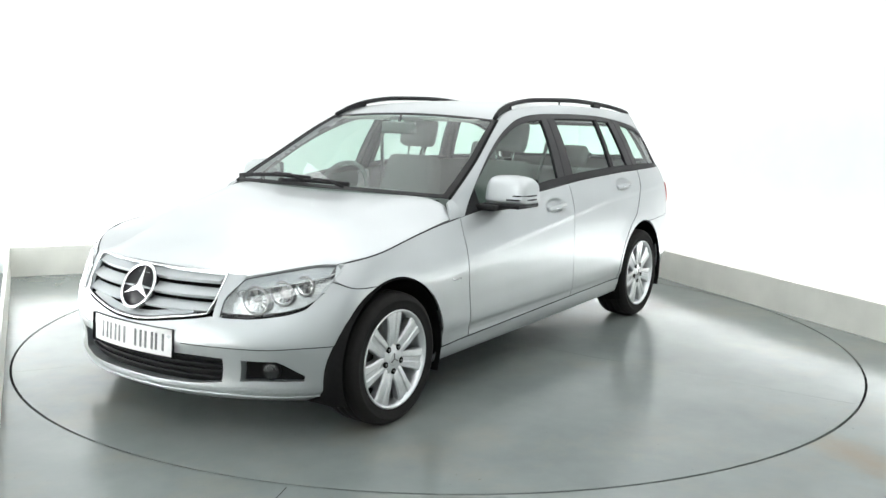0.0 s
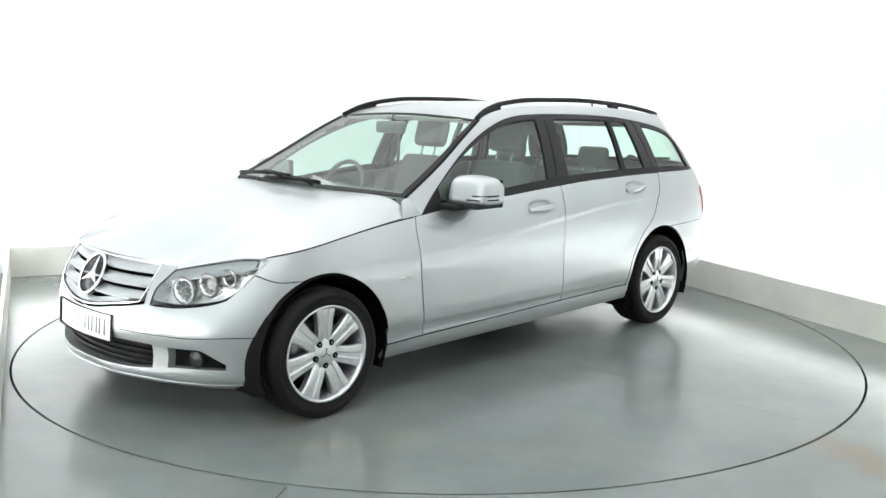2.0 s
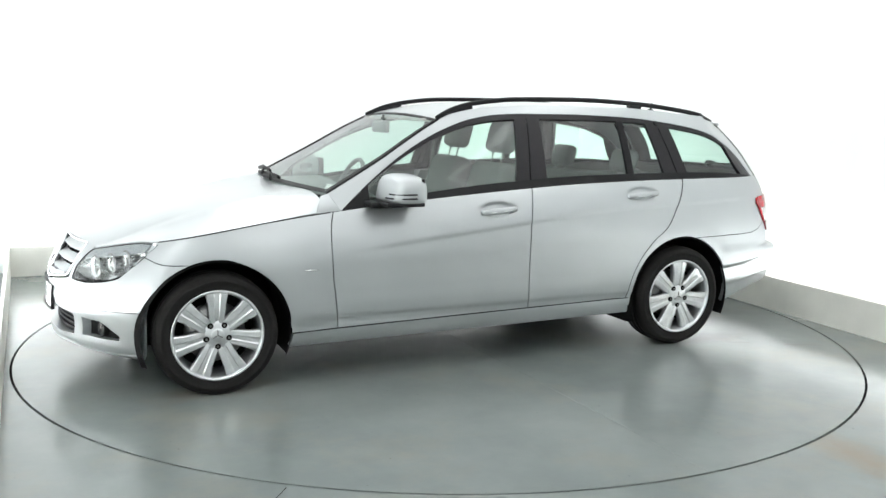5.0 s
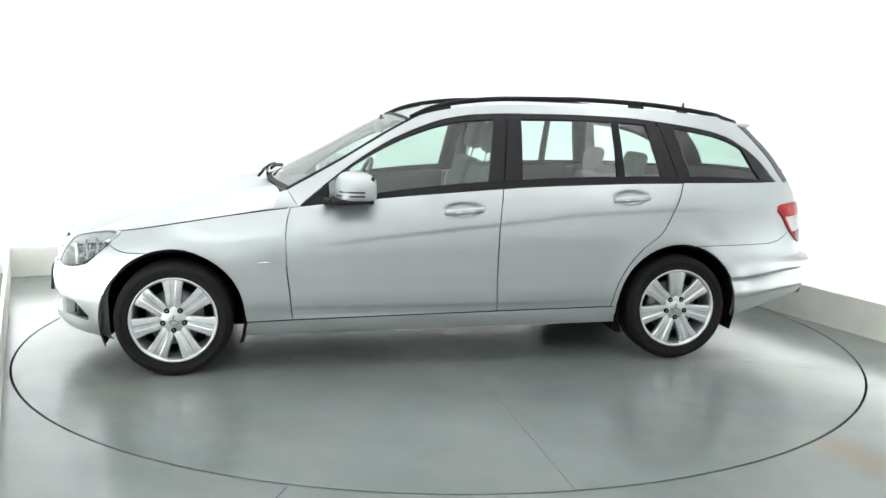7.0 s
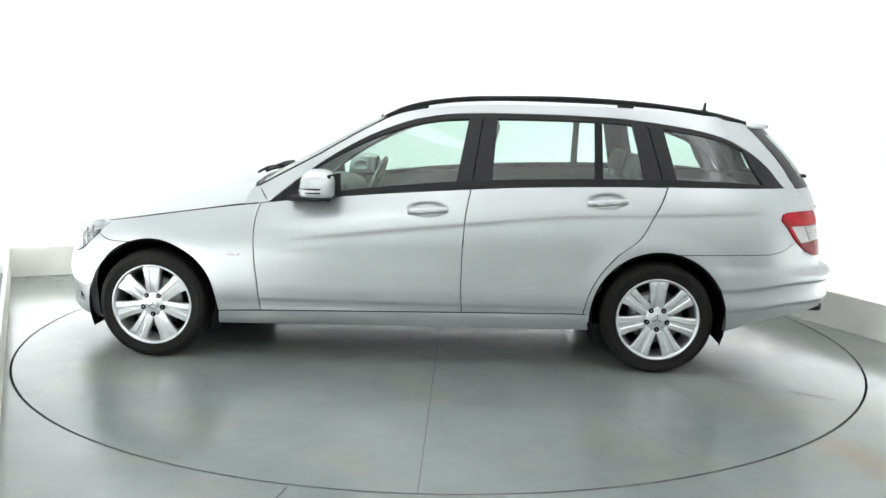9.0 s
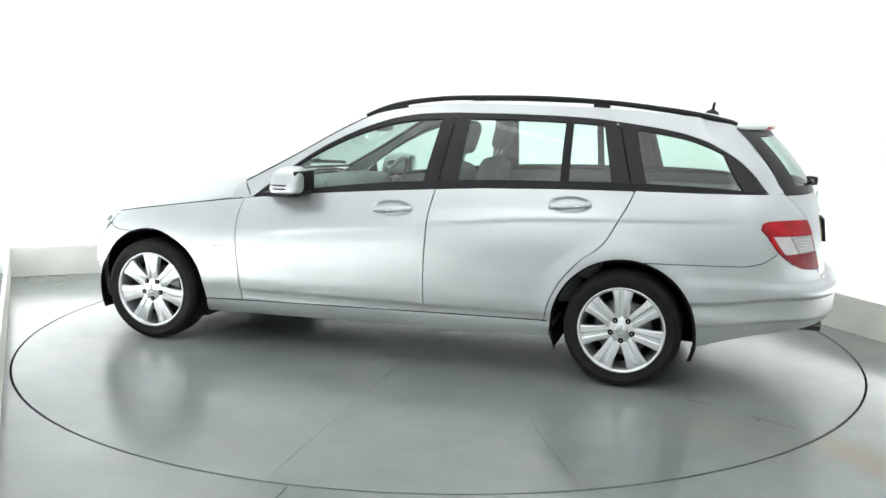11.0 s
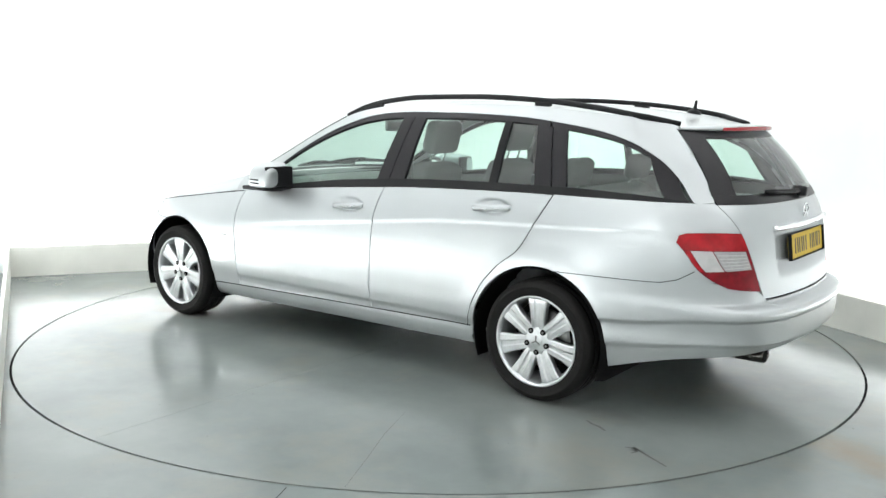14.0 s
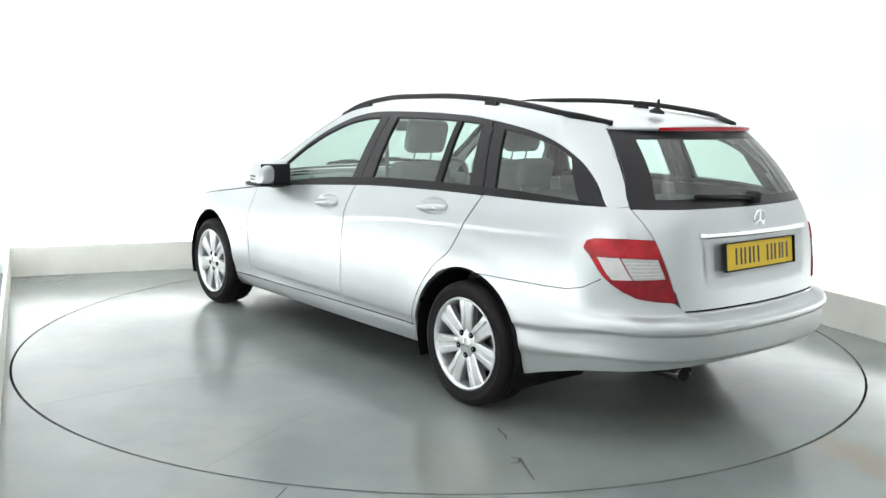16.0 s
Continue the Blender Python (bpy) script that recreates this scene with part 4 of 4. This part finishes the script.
HOUSING = plain("lamp_housing", (0.60, 0.61, 0.61), 0.22, 0.9, scale=45, spread=0.15)
BROW = plain("lamp_brow", (0.34, 0.36, 0.37), 0.3, 0.5, coat=0.6)


def rim_only(geo, nu, nv):
    return geo[0], geo[1][nu * nv:]


def bowl(r, depth):
    return lathe([(r, 0.0), (r * 1.04, 0.004), (r * 0.98, 0.006), (r * 0.9, -depth * 0.25), (r * 0.65, -depth * 0.7), (r * 0.3, -depth), (0.001, -depth)], 28, "x")


for side in (1, -1):
    m = (lambda g: g) if side > 0 else flip
    lamp = part("headlamp", m(sheet(lamp_patch(-0.052), 20, 8, lip=0)), HOUSING, car, "clear-lensed headlamp with round reflectors")
    part("lamp_lens", m(sheet(lamp_patch(0.002), 24, 10, lip=0)), LENS, lamp, "clear lens")
    part("lamp_rim", m(rim_only(sheet(lamp_patch(0.003), 24, 10, lip=0.007), 24, 10)), TRIM, lamp)
    part("lamp_wall", m(rim_only(sheet(lamp_patch(-0.008), 24, 10, lip=0.07), 24, 10)), HOUSING, lamp)
    part("lamp_brow", m(sheet(lamp_patch(-0.006, 0.10, 0.93, 0.70, 0.985), 20, 4, lip=0.03)), BROW, lamp, "grey upper brow")
    part("lamp_chrome", m(sheet(lamp_patch(-0.012, 0.12, 0.96, 0.66, 0.71), 20, 2, lip=0.03)), CHROME, lamp)
    for y, z, r, back in ((0.555, 0.602, 0.050, 0.035), (0.640, 0.632, 0.043, 0.035), (0.705, 0.662, 0.034, 0.032)):
        p = skin(at_y(y, z), z)
        g = moved(bowl(r, 0.04), Matrix.Translation((p.x - back, y, z)) @ Matrix.Rotation(radians(18), 4, "Z"))
        part("reflector", m(g), CHROME, lamp, "round chrome reflector")
        at = Matrix.Translation((p.x - back, y, z)) @ Matrix.Rotation(radians(18), 4, "Z")
        ring = lathe([(r * 1.13 + 0.005 * math.cos(radians(q)), 0.003 + 0.005 * math.sin(radians(q))) for q in range(0, 361, 45)], 32, "x")
        part("reflector_bezel", m(moved(ring, at)), STEEL, lamp, "dark bezel ring")
        part("bulb_cap", m(moved(lathe([(0.001, 0.004), (r * 0.20, 0.002), (r * 0.24, -0.012), (r * 0.24, -0.03)], 16, "x"), at)), STEEL, lamp)
        for q in range(0, 360, 30):
            part("reflector_flute", m(moved(box(-0.0375, -0.006, -0.0012, 0.0012, r * 0.42, r * 0.88), at @ Matrix.Rotation(radians(q), 4, "X"))), STEEL, lamp, smooth=False)
    p = skin(at_y(0.64, 0.632), 0.632)
    part("projector", m(moved(lathe([(0.001, 0.014), (0.014, 0.011), (0.024, 0.002), (0.026, -0.01)], 24, "x"), Matrix.Translation((p.x - 0.045, 0.64, 0.632)))), CLEARLENS, lamp)
    # fog lamp in its opening
    fog = part("fog_lamp_recess", m(nose_sheet(0.51, 0.775, flat(0.262), flat(0.372), 0.046, 0.046, 12, 4, 0.0)), DARK, bumper, "black lower opening")
    q = skin(at_y(0.625, 0.315), 0.315)
    part("fog_lamp", m(moved(lathe([(0.038, -0.02), (0.038, 0.0), (0.035, 0.005), (0.031, 0.0), (0.024, -0.012), (0.001, -0.016)], 28, "x"), Matrix.Translation((q.x - 0.028, 0.625, 0.315)) @ Matrix.Rotation(radians(22), 4, "Z"))), TRIM, bumper, "small round fog lamp")
    part("fog_lens", m(moved(lathe([(0.001, 0.006), (0.018, 0.004), (0.031, 0.0)], 28, "x"), Matrix.Translation((q.x - 0.026, 0.625, 0.315)) @ Matrix.Rotation(radians(22), 4, "Z"))), LENS, bumper)
# thin black line draws the shade along the bumper's crease
for m2 in (lambda g: g, flip):
    part("bumper_crease", m2(tube([skin(s, 0.418 - 0.012 * i / 24 + 0.014 * smooth01(0.6, 0.8, skin(s, 0.41).y), -0.0005) for i, s in enumerate(np.linspace(at_y(0.30, 0.41), bumper_end(0.41) - 0.01, 25))], 0.002, 6)), TRIM, bumper)

for m2 in (lambda g: g, flip):
    part("bumper_lip", m2(tube([skin(q, 0.213 - 0.012 * smooth01(0.4, 0.8, plan_y(q)), -0.002) for q in np.linspace(0.0, bumper_end(0.21) - 0.02, 36)], 0.007, 8)), PAINT, bumper)

# ---- tail lamps ----
lamp_left = Line2([(at_y(0.665, 0.640, True), 0.640), (at_y(0.715, 0.675, True), 0.675), (at_x(-2.085, 0.73), 0.73), (at_x(-2.035, 0.80), 0.80), (at_x(-1.998, 0.842), 0.842), (at_x(-2.008, 0.866), 0.866), (at_x(-2.035, 0.876), 0.876)])
lamp_right = gate_line([(0.524, 0.622), (0.545, 0.70), (0.575, 0.81), (0.592, 0.878)])
lamp_bottom = Line2([lamp_left(0), ((lamp_left(0)[0] + lamp_right(0)[0]) / 2, 0.628), lamp_right(0)])
lamp_top = Line2([lamp_left(1), ((lamp_left(1)[0] + lamp_right(1)[0]) / 2, 0.880), lamp_right(1)])
LAMP = coons(lamp_bottom, lamp_top, lamp_left, lamp_right)


def lamp_piece(u0, u1, v0, v1, out, nu=10, nv=6, lip=0.012):
    def F(u, v):
        s, z = LAMP(u0 + (u1 - u0) * u, v0 + (v1 - v0) * v)
        return skin(s, z) + Vector((-0.7, 0.7, 0)) * out
    return sheet(F, nu, nv, lip)


for side in (1, -1):
    m = (lambda g: g) if side > 0 else flip
    base = part("tail_lamp", m(lamp_piece(0, 1, 0, 1, 0.003, 14, 10)), DARKRED, car, "red tail lamp with a clear middle band")
    part("red_lens", m(lamp_piece(0.01, 0.99, 0.70, 0.985, 0.009)), REDLENS, base)
    part("clear_lens", m(lamp_piece(0.10, 0.42, 0.385, 0.685, 0.008)), CLEARLENS, base, "pale frosted lens")
    part("indicator_lens", m(lamp_piece(0.44, 0.93, 0.385, 0.685, 0.008)), plain("grey_lens", (0.36, 0.345, 0.345), 0.15, coat=1.0) if side > 0 else bpy.data.materials["grey_lens"], base, "grey ribbed lens")
    for k in range(5):
        v = 0.42 + 0.05 * k
        part("lens_rib", m(lamp_piece(0.46, 0.91, v, v + 0.012, 0.010, 8, 1, 0.003)), CLEARLENS, base)
    part("red_lens", m(lamp_piece(0.01, 0.99, 0.015, 0.37, 0.009)), DARKRED, base)
    part("red_lens", m(lamp_piece(0.01, 0.085, 0.385, 0.69, 0.009, 3, 6)), REDLENS, base)


# ---- mirrors, handles, rails ----
MIRROR_RUN = ((0.796, 0.050, 0.030, 0.980), (0.803, 0.078, 0.056, 0.984), (0.825, 0.092, 0.071, 0.987), (0.88, 0.097, 0.074, 0.987), (0.95, 0.096, 0.071, 0.984), (0.99, 0.089, 0.064, 0.978), (1.006, 0.079, 0.056, 0.973), (1.015, 0.062, 0.044, 0.967), (1.020, 0.035, 0.024, 0.962), (1.0215, 0.004, 0.003, 0.960))
mirror_depth = pairs(*[(q[0], q[1]) for q in MIRROR_RUN])


def mirror_x(y):
    return 0.468 - (y - 0.862) * 0.18


def mirror_shell():
    """Rounded sections from the door outwards, flat below."""
    verts, faces = [], []
    n = 48
    shape = Line2(MIRROR_RUN)
    stations = [shape(i / 26) for i in range(27)]
    for y, a, b, zc in stations:
        for k in range(n):
            t = 2 * math.pi * k / n
            c, d = math.cos(t), math.sin(t)
            e = 0.70 if d > 0 else 0.36
            z = zc + b * math.copysign(abs(d) ** e, d)
            rake = -0.22 * (z - 0.95) if c > 0 else 0.0
            verts.append(Vector((mirror_x(y) + a * math.copysign(abs(c) ** 0.5, c) + rake, y, z)))
    for i in range(len(stations) - 1):
        for k in range(n):
            q = (k + 1) % n
            faces.append([i * n + k, i * n + q, (i + 1) * n + q, (i + 1) * n + k])
    faces.append(list(range(n)))
    faces.append([(len(stations) - 1) * n + k for k in range(n)][::-1])
    return verts, faces


for side, dr in ((1, front_doors[0]), (-1, front_doors[1])):
    m = (lambda g: g) if side > 0 else flip
    mir = part("door_mirror", m(mirror_shell()), PAINT, dr, "silver door mirror on a black foot")
    part("mirror_foot", m(join(box(0.372, 0.575, 0.80, 1.012, 0.902, 0.924, 0.008), box(0.44, 0.62, 0.765, 0.90, 0.888, 0.918, 0.01))), TRIM, mir, "black foot")
    part("mirror_glass", m(moved(box(-0.003, 0.003, -0.082, 0.082, -0.050, 0.050, 0.003), pose(0.361, 0.914, 0.982, 0, 0, -9))), MIRROR, mir)
    part("mirror_rim", m(moved(box(-0.010, 0.006, -0.092, 0.092, -0.058, 0.058, 0.006), pose(0.368, 0.914, 0.982, 0, 0, -9))), TRIM, mir)
    for z, y0 in ((0.944, 0.925), (0.964, 0.955)):
        run = [Vector((mirror_x(y) + mirror_depth(y) * 0.99 - 0.22 * (z - 0.95), y, z)) for y in np.linspace(y0, 0.985, 5)]
        run += [Vector((mirror_x(y) + d, y, z)) for d, y in ((0.072, 1.005), (0.050, 1.0165), (0.02, 1.0205), (-0.02, 1.0205))]
        part("indicator_strip", m(tube(run, 0.0042, 8)), TRIM, mir)


def handle_geo(x0, x1, z0, z1):
    pts = []
    for i in range(13):
        f = i / 12
        x, z = x0 + (x1 - x0) * f, z0 + (z1 - z0) * f
        s = at_x(x, z)
        pts.append(skin(s, z) + Vector((0, 0.004 + 0.032 * math.sin(math.pi * min(max(f * 1.16 - 0.08, 0), 1)) ** 0.5, 0)))
    return tube(pts, lambda f: 0.010 + 0.003 * math.sin(math.pi * f), 12, 1.35)


for pair, (x0, x1, z0, z1) in ((front_doors, (-0.02, -0.235, 0.842, 0.858)), (rear_doors, (-0.97, -1.185, 0.907, 0.922))):
    for side, dr in zip((1, -1), pair):
        m = (lambda g: g) if side > 0 else flip
        h = part("door_handle", m(handle_geo(x0, x1, z0, z1)), PAINT, dr, "silver bow handle")
        xm, zm = (x0 + x1) / 2, (z0 + z1) / 2
        part("handle_strip", m(tube([skin(at_x(x, z), z) + Vector((0, 0.045, -0.003)) for x, z in ((x0 - 0.05, z0 + 0.003), (xm, zm), (x1 + 0.05, z1 - 0.003))], 0.003, 6)), CHROME, h)

RAIL = Line2([(0.13, 1.338), (0.02, 1.388), (-0.14, 1.425), (-0.40, 1.449), (-0.80, 1.454), (-1.18, 1.439), (-1.5, 1.406), (-1.70, 1.374), (-1.86, 1.338)])


def rail_y(x):
    z = cant(x)
    return skin(at_x(x, z), z).y - 0.025


def rail_geo():
    pts = []
    for i in range(45):
        x, z = RAIL(i / 44)
        pts.append(Vector((x, rail_y(x), z)))
    return tube(pts, lambda f: 0.012, 12, 1.15)


def rail_foot(x0, x1):
    pts = []
    verts, faces = [], []
    n = 10
    for i in range(n + 1):
        x = x0 + (x1 - x0) * i / n
        u = (0.13 - x) / 1.99
        zt = min((RAIL(q / 200)[1] for q in range(201) if abs(RAIL(q / 200)[0] - x) < 0.012), default=1.40)
        y, zb = rail_y(x), cant(x) - 0.002
        verts += [Vector((x, y + 0.014, zb)), Vector((x, y + 0.010, zt)), Vector((x, y - 0.010, zt)), Vector((x, y - 0.016, zb + 0.01))]
    for i in range(n):
        for k in range(3):
            faces.append([i * 4 + k, i * 4 + k + 1, i * 4 + k + 5, i * 4 + k + 4])
    faces += [[0, 1, 2, 3], [n * 4 + 3, n * 4 + 2, n * 4 + 1, n * 4]]
    return verts, faces


for side in (1, -1):
    m = (lambda g: g) if side > 0 else flip
    rail = part("roof_rail", m(rail_geo()), TRIM, car, "black roof rail")
    for a, b in ((0.12, -0.10), (-1.14, -1.225), (-1.66, -1.85)):
        part("rail_foot", m(rail_foot(a, b)), TRIM, rail)

# aerial, wipers, exhaust, small badges
aerial = part("aerial", moved(lathe([(0.038, 0.0), (0.034, 0.012), (0.02, 0.02), (0.009, 0.026), (0.007, 0.06), (0.004, 0.068), (0.001, 0.069)], 20, "z"), pose(-1.735, 0, 1.388, 0, -8, 0)), TRIM, car, "short black roof aerial")
cowl = part("scuttle_grille", sheet(lambda u, v: screen_point(u * 0.92 + 0.04, 0.0) + Vector((0.006 + 0.05 * v, 0, -0.012 - 0.025 * v)), 24, 2, lip=0.01), TRIM, car, "black slotted scuttle under the windscreen")
for u0, u1, v0, v1 in ((0.03, 0.44, 0.030, 0.070), (0.30, 0.63, 0.010, 0.030)):
    pts = [screen_point(u0 + (u1 - u0) * f, v0 + (v1 - v0) * math.sin(f * 2.4)) + Vector((0.022, 0, 0.020)) for f in np.linspace(0, 1, 14)]
    wiper = part("wiper", tube(pts, 0.007, 8, 1.6), TRIM, car, "black windscreen wiper")
    part("wiper_arm", tube([pts[7] + Vector((0.012, 0, 0.012)), pts[10] + Vector((0.022, 0, 0.010)), pts[13] + Vector((0.05, 0, -0.01))], 0.008, 8), TRIM, wiper)
gz = gate_zone(1.02, 1.10, -1, 1, 0.018)
rear_wiper = part("rear_wiper", tube([gz(0.5 + 0.5 * f, 0.12 + 0.28 * f) for f in (0.0, 0.15, 0.3, 0.45, 0.6)], 0.010, 8), TRIM, tailgate, "black rear wiper")
part("wiper_boss", moved(lathe([(0.001, -0.03), (0.022, -0.028), (0.026, 0.0), (0.026, 0.03)], 20, "x"), Matrix.Translation(gz(0.5, 0.1))), TRIM, rear_wiper)
gb = gate_zone(0.5, 1.0, -1, 1)
part("handle_bar", tube([gb(0.5 + f * 0.335, (0.886 - 0.5) / 0.5) + Vector((-0.008, 0, 0)) for f in np.linspace(-1, 1, 21)], 0.013, 10, 1.0), CHROME, tailgate, "chrome grip bar over the plate")
e = gb(0.5, (0.938 - 0.5) / 0.5)
badge = part("rear_badge", moved(lathe([(0.040 + 0.004 * math.cos(radians(a)), 0.004 * math.sin(radians(a))) for a in range(0, 361, 45)], 36, "x"), Matrix.Translation(e + Vector((-0.005, 0, 0)))), CHROME, tailgate, "round chrome badge")
for k in range(3):
    part("badge_spoke", moved(box(-0.004, 0.002, -0.004, 0.004, 0, 0.038), Matrix.Translation(e + Vector((-0.004, 0, 0))) @ Matrix.Rotation(2 * math.pi * k / 3, 4, "X")), CHROME, badge, smooth=False)
both("wing_badge", tube([skin(at_x(x, 0.590), 0.590) + Vector((0, 0.002, 0)) for x in (0.955, 0.92, 0.885)], 0.004, 6), CHROME, car)
pipe = lathe([(0.040, 0.0), (0.043, 0.002), (0.044, 0.012), (0.044, 0.16), (0.036, 0.16), (0.036, 0.006), (0.040, 0.0)], 28, "x")
exhaust = part("exhaust_pipe", moved(pipe, Matrix.Translation((-2.335, 0.492, 0.328)) @ Matrix.Diagonal((1, 1.15, 0.75, 1))), DARKSTEEL, car, "dark chrome oval exhaust tip")
# black disc near the mouth stands for the shade inside the pipe
part("exhaust_bore", moved(lathe([(0.0375, 0.006), (0.001, 0.006)], 24, "x"), Matrix.Translation((-2.335, 0.492, 0.328)) @ Matrix.Diagonal((1, 1.15, 0.75, 1))), DARK, exhaust)
both("bumper_joint", tube([skin(at_x(x, z), z) + Vector((0, 0.0004, 0)) for x, z in ((-1.462, 0.6515), (-1.55, 0.652), (-1.7, 0.653), (-1.85, 0.654), (-1.95, 0.656), (-2.02, 0.672), (-2.085, 0.712))], 0.0020, 6), TRIM, car)
both("door_seam", tube([skin(at_x(x - 0.002, z), z) + Vector((0, -0.0003, 0)) for x, z in map(tuple, [Line2(seam_c)(k / 40) for k in range(41)])], 0.0020, 6), TRIM, car)
both("sill_seam", tube([skin(at_x(x, sill_line(x)), sill_line(x)) + Vector((0, -0.0005, 0)) for x in np.linspace(1.012, -0.985, 30)], 0.0035, 6), TRIM, car)
both("bonnet_seam", tube([skin(at_x(x, belt(x)), belt(x)) + Vector((0, -0.001, 0.0005)) for x in np.linspace(1.652, 0.80, 30)], 0.0035, 6), TRIM, car)
both("wing_seam", tube([skin(S_EDGE + (S_TIP - S_EDGE) * k / 12, bumper_top(S_EDGE + (S_TIP - S_EDGE) * k / 12)) for k in range(13)], 0.0018, 6), TRIM, car)


# ---- cabin ----
def inner(s, z, d):
    p = skin(s, z)
    return Vector((p.x, p.y - d, p.z))


for x0, x1, pair in ((0.72, -0.30, front_doors), (-0.40, -1.22, rear_doors)):
    z0 = 0.36 if x0 > 0 else 0.70
    geo = sheet(lambda u, v: inner(at_x(x0 + (x1 - x0) * u, 0.4), z0 + (belt(x0 + (x1 - x0) * u) + 0.004 - z0) * v, 0.085 - 0.05 * smooth01(0.86, 1.0, v)), 16, 10, lip=0)
    for side, dr in zip((1, -1), pair):
        part("door_card", geo if side > 0 else flip(geo), CABIN, dr, "dark inner door lining")
side_wall = sheet(lambda u, v: inner(at_x(-1.28 - 0.72 * u, 0.8), 0.70 + (1.0 - 0.70) * v, 0.06 - 0.03 * v), 14, 8, lip=0)
both("load_side_lining", side_wall, CABIN, car)
part("gate_lining", sheet(lambda u, v: gate_zone(0.60, 1.03, -0.97, 0.97, -0.06)(u, v), 16, 8, lip=0), CABIN, tailgate)
part("cabin_floor", box(-1.0, 0.85, -0.74, 0.74, 0.262, 0.28), CABIN, car, smooth=False)
part("load_cover", box(-2.10, -1.38, -0.64, 0.64, 0.93, 0.945, 0.005), CABIN, car, "dark load cover")
part("roof_lining", sheet(lambda u, v: roof_point(0.02 + 0.96 * u, 0.02 + 0.96 * v) - Vector((0, 0, 0.045)), 24, 12, lip=0), LINER, car, "pale roof lining")
part("bulkhead", box(0.86, 0.90, -0.70, 0.70, 0.3, 0.90), DARK, car, smooth=False)
# black blocks stand for the darkness under the bonnet, seen through its gaps
part("engine_bay", join(box(0.92, 1.86, -0.40, 0.40, 0.30, 0.66), box(0.86, 1.70, -0.73, 0.73, 0.66, 0.70)), DARK, car, smooth=False)


def dash_point(u, v):
    w = 2 * u - 1
    prof = Line2([(0.86, 0.90), (0.72, 0.945), (0.55, 0.95), (0.46, 0.925), (0.42, 0.86), (0.44, 0.70), (0.50, 0.55)])
    x, z = prof(v)
    z += 0.022 * math.exp(-((w + 0.52) / 0.22) ** 2) * smooth01(0.2, 0.5, v)
    return Vector((x, 0.72 * w, z - 0.02 * w * w))


part("dashboard", sheet(dash_point, 28, 18, lip=0), CABIN, car, "dark moulded dashboard")
steer = part("steering_wheel", lathe([(0.185 + 0.014 * math.cos(radians(a)), 0.014 * math.sin(radians(a))) for a in range(0, 361, 40)], 40, "x"), CABIN, car, "dark three-spoke steering wheel")
part("steering_hub", join(box(-0.02, 0.02, -0.07, 0.07, -0.06, 0.05, 0.015), box(-0.01, 0.01, -0.18, 0.18, -0.02, 0.015, 0.006), box(-0.01, 0.01, -0.025, 0.025, -0.18, 0.0, 0.006)), CABIN, steer)
steer.matrix_basis = pose(0.32, -0.37, 0.885, 0, -24, 0)


def seat(x, y, w, front=True):
    st = new("seat")
    st.parent = car
    part("cushion", box(-0.02, 0.46, -w / 2, w / 2, 0.36, 0.54, 0.05), SEATCLOTH, st)
    back = box(-0.07, 0.07, -w / 2, w / 2, 0.0, 0.60 if front else 0.50, 0.05)
    back = [Vector((p.x, p.y * (1 - 0.28 * smooth01(0.25, 0.6, p.z)), p.z)) for p in back[0]], back[1]
    part("backrest", moved(back, pose(-0.04, 0, 0.50, 0, -16, 0)), SEATCLOTH, st)
    heads = (0,) if front else (-0.36, 0.36)
    for h in heads:
        zz = 0.66 if front else 0.53
        hr = part("headrest", moved(box(-0.045, 0.045, -0.135, 0.135, 0, 0.19, 0.04) if front else box(-0.04, 0.04, -0.115, 0.115, 0, 0.145, 0.035), pose(-0.04, h, 0.50, 0, -16, 0) @ pose(0.01, 0, zz)), SEATCLOTH, st, "padded headrest")
        for d in (-0.06, 0.06):
            part("headrest_post", moved(tube([(0, d, -0.09), (0, d, 0.03)], 0.006, 8), pose(-0.04, h, 0.50, 0, -16, 0) @ pose(0.01, 0, zz)), CHROME, hr)
    st.matrix_basis = pose(x, y, 0.0)
    return st


seat(-0.16, 0.36, 0.52)
seat(-0.21, -0.36, 0.52)
seat(-1.08, 0.0, 1.24, False)
part("inner_mirror", join(moved(box(-0.015, 0.015, -0.12, 0.12, -0.035, 0.035, 0.012), pose(0.24, 0.0, 1.275)), tube([(0.24, 0, 1.30), (0.22, 0, 1.345)], 0.008, 8)), CABIN, car, "dark interior mirror")
both("sun_visor", box(0.03, 0.17, 0.12, 0.50, 1.318, 1.334, 0.006), LINER, car)
part("centre_console", box(-0.35, 0.48, -0.12, 0.12, 0.28, 0.62, 0.03), CABIN, car)
both("belt_strap", tube([(-0.40, 0.64, 1.22), (-0.36, 0.60, 1.0), (-0.33, 0.62, 0.7)], 0.012, 6), CABIN, car)


# parts lie two levels deep at most: thing, part, sub-part
for ob in list(car.children_recursive):
    up = ob.parent
    if up is not car and up.parent is not car:
        ob.matrix_basis = up.matrix_basis @ ob.matrix_basis
        ob.parent = up.parent


# ---- what moves ----
def motions():
    cx, cy = 0.1577, -0.0399
    rows_table, rows_car = [], []
    for t, deg in TURN:
        c, s = math.cos(radians(deg)), math.sin(radians(deg))
        rows_table.append((t, pose(0, 0, 0, 0, 0, deg)))
        rows_car.append((t, pose(c * cx - s * cy, s * cx + c * cy, 0, 0, 0, deg)))
    walk(turntable, rows_table)
    walk(car, rows_car)


motions()
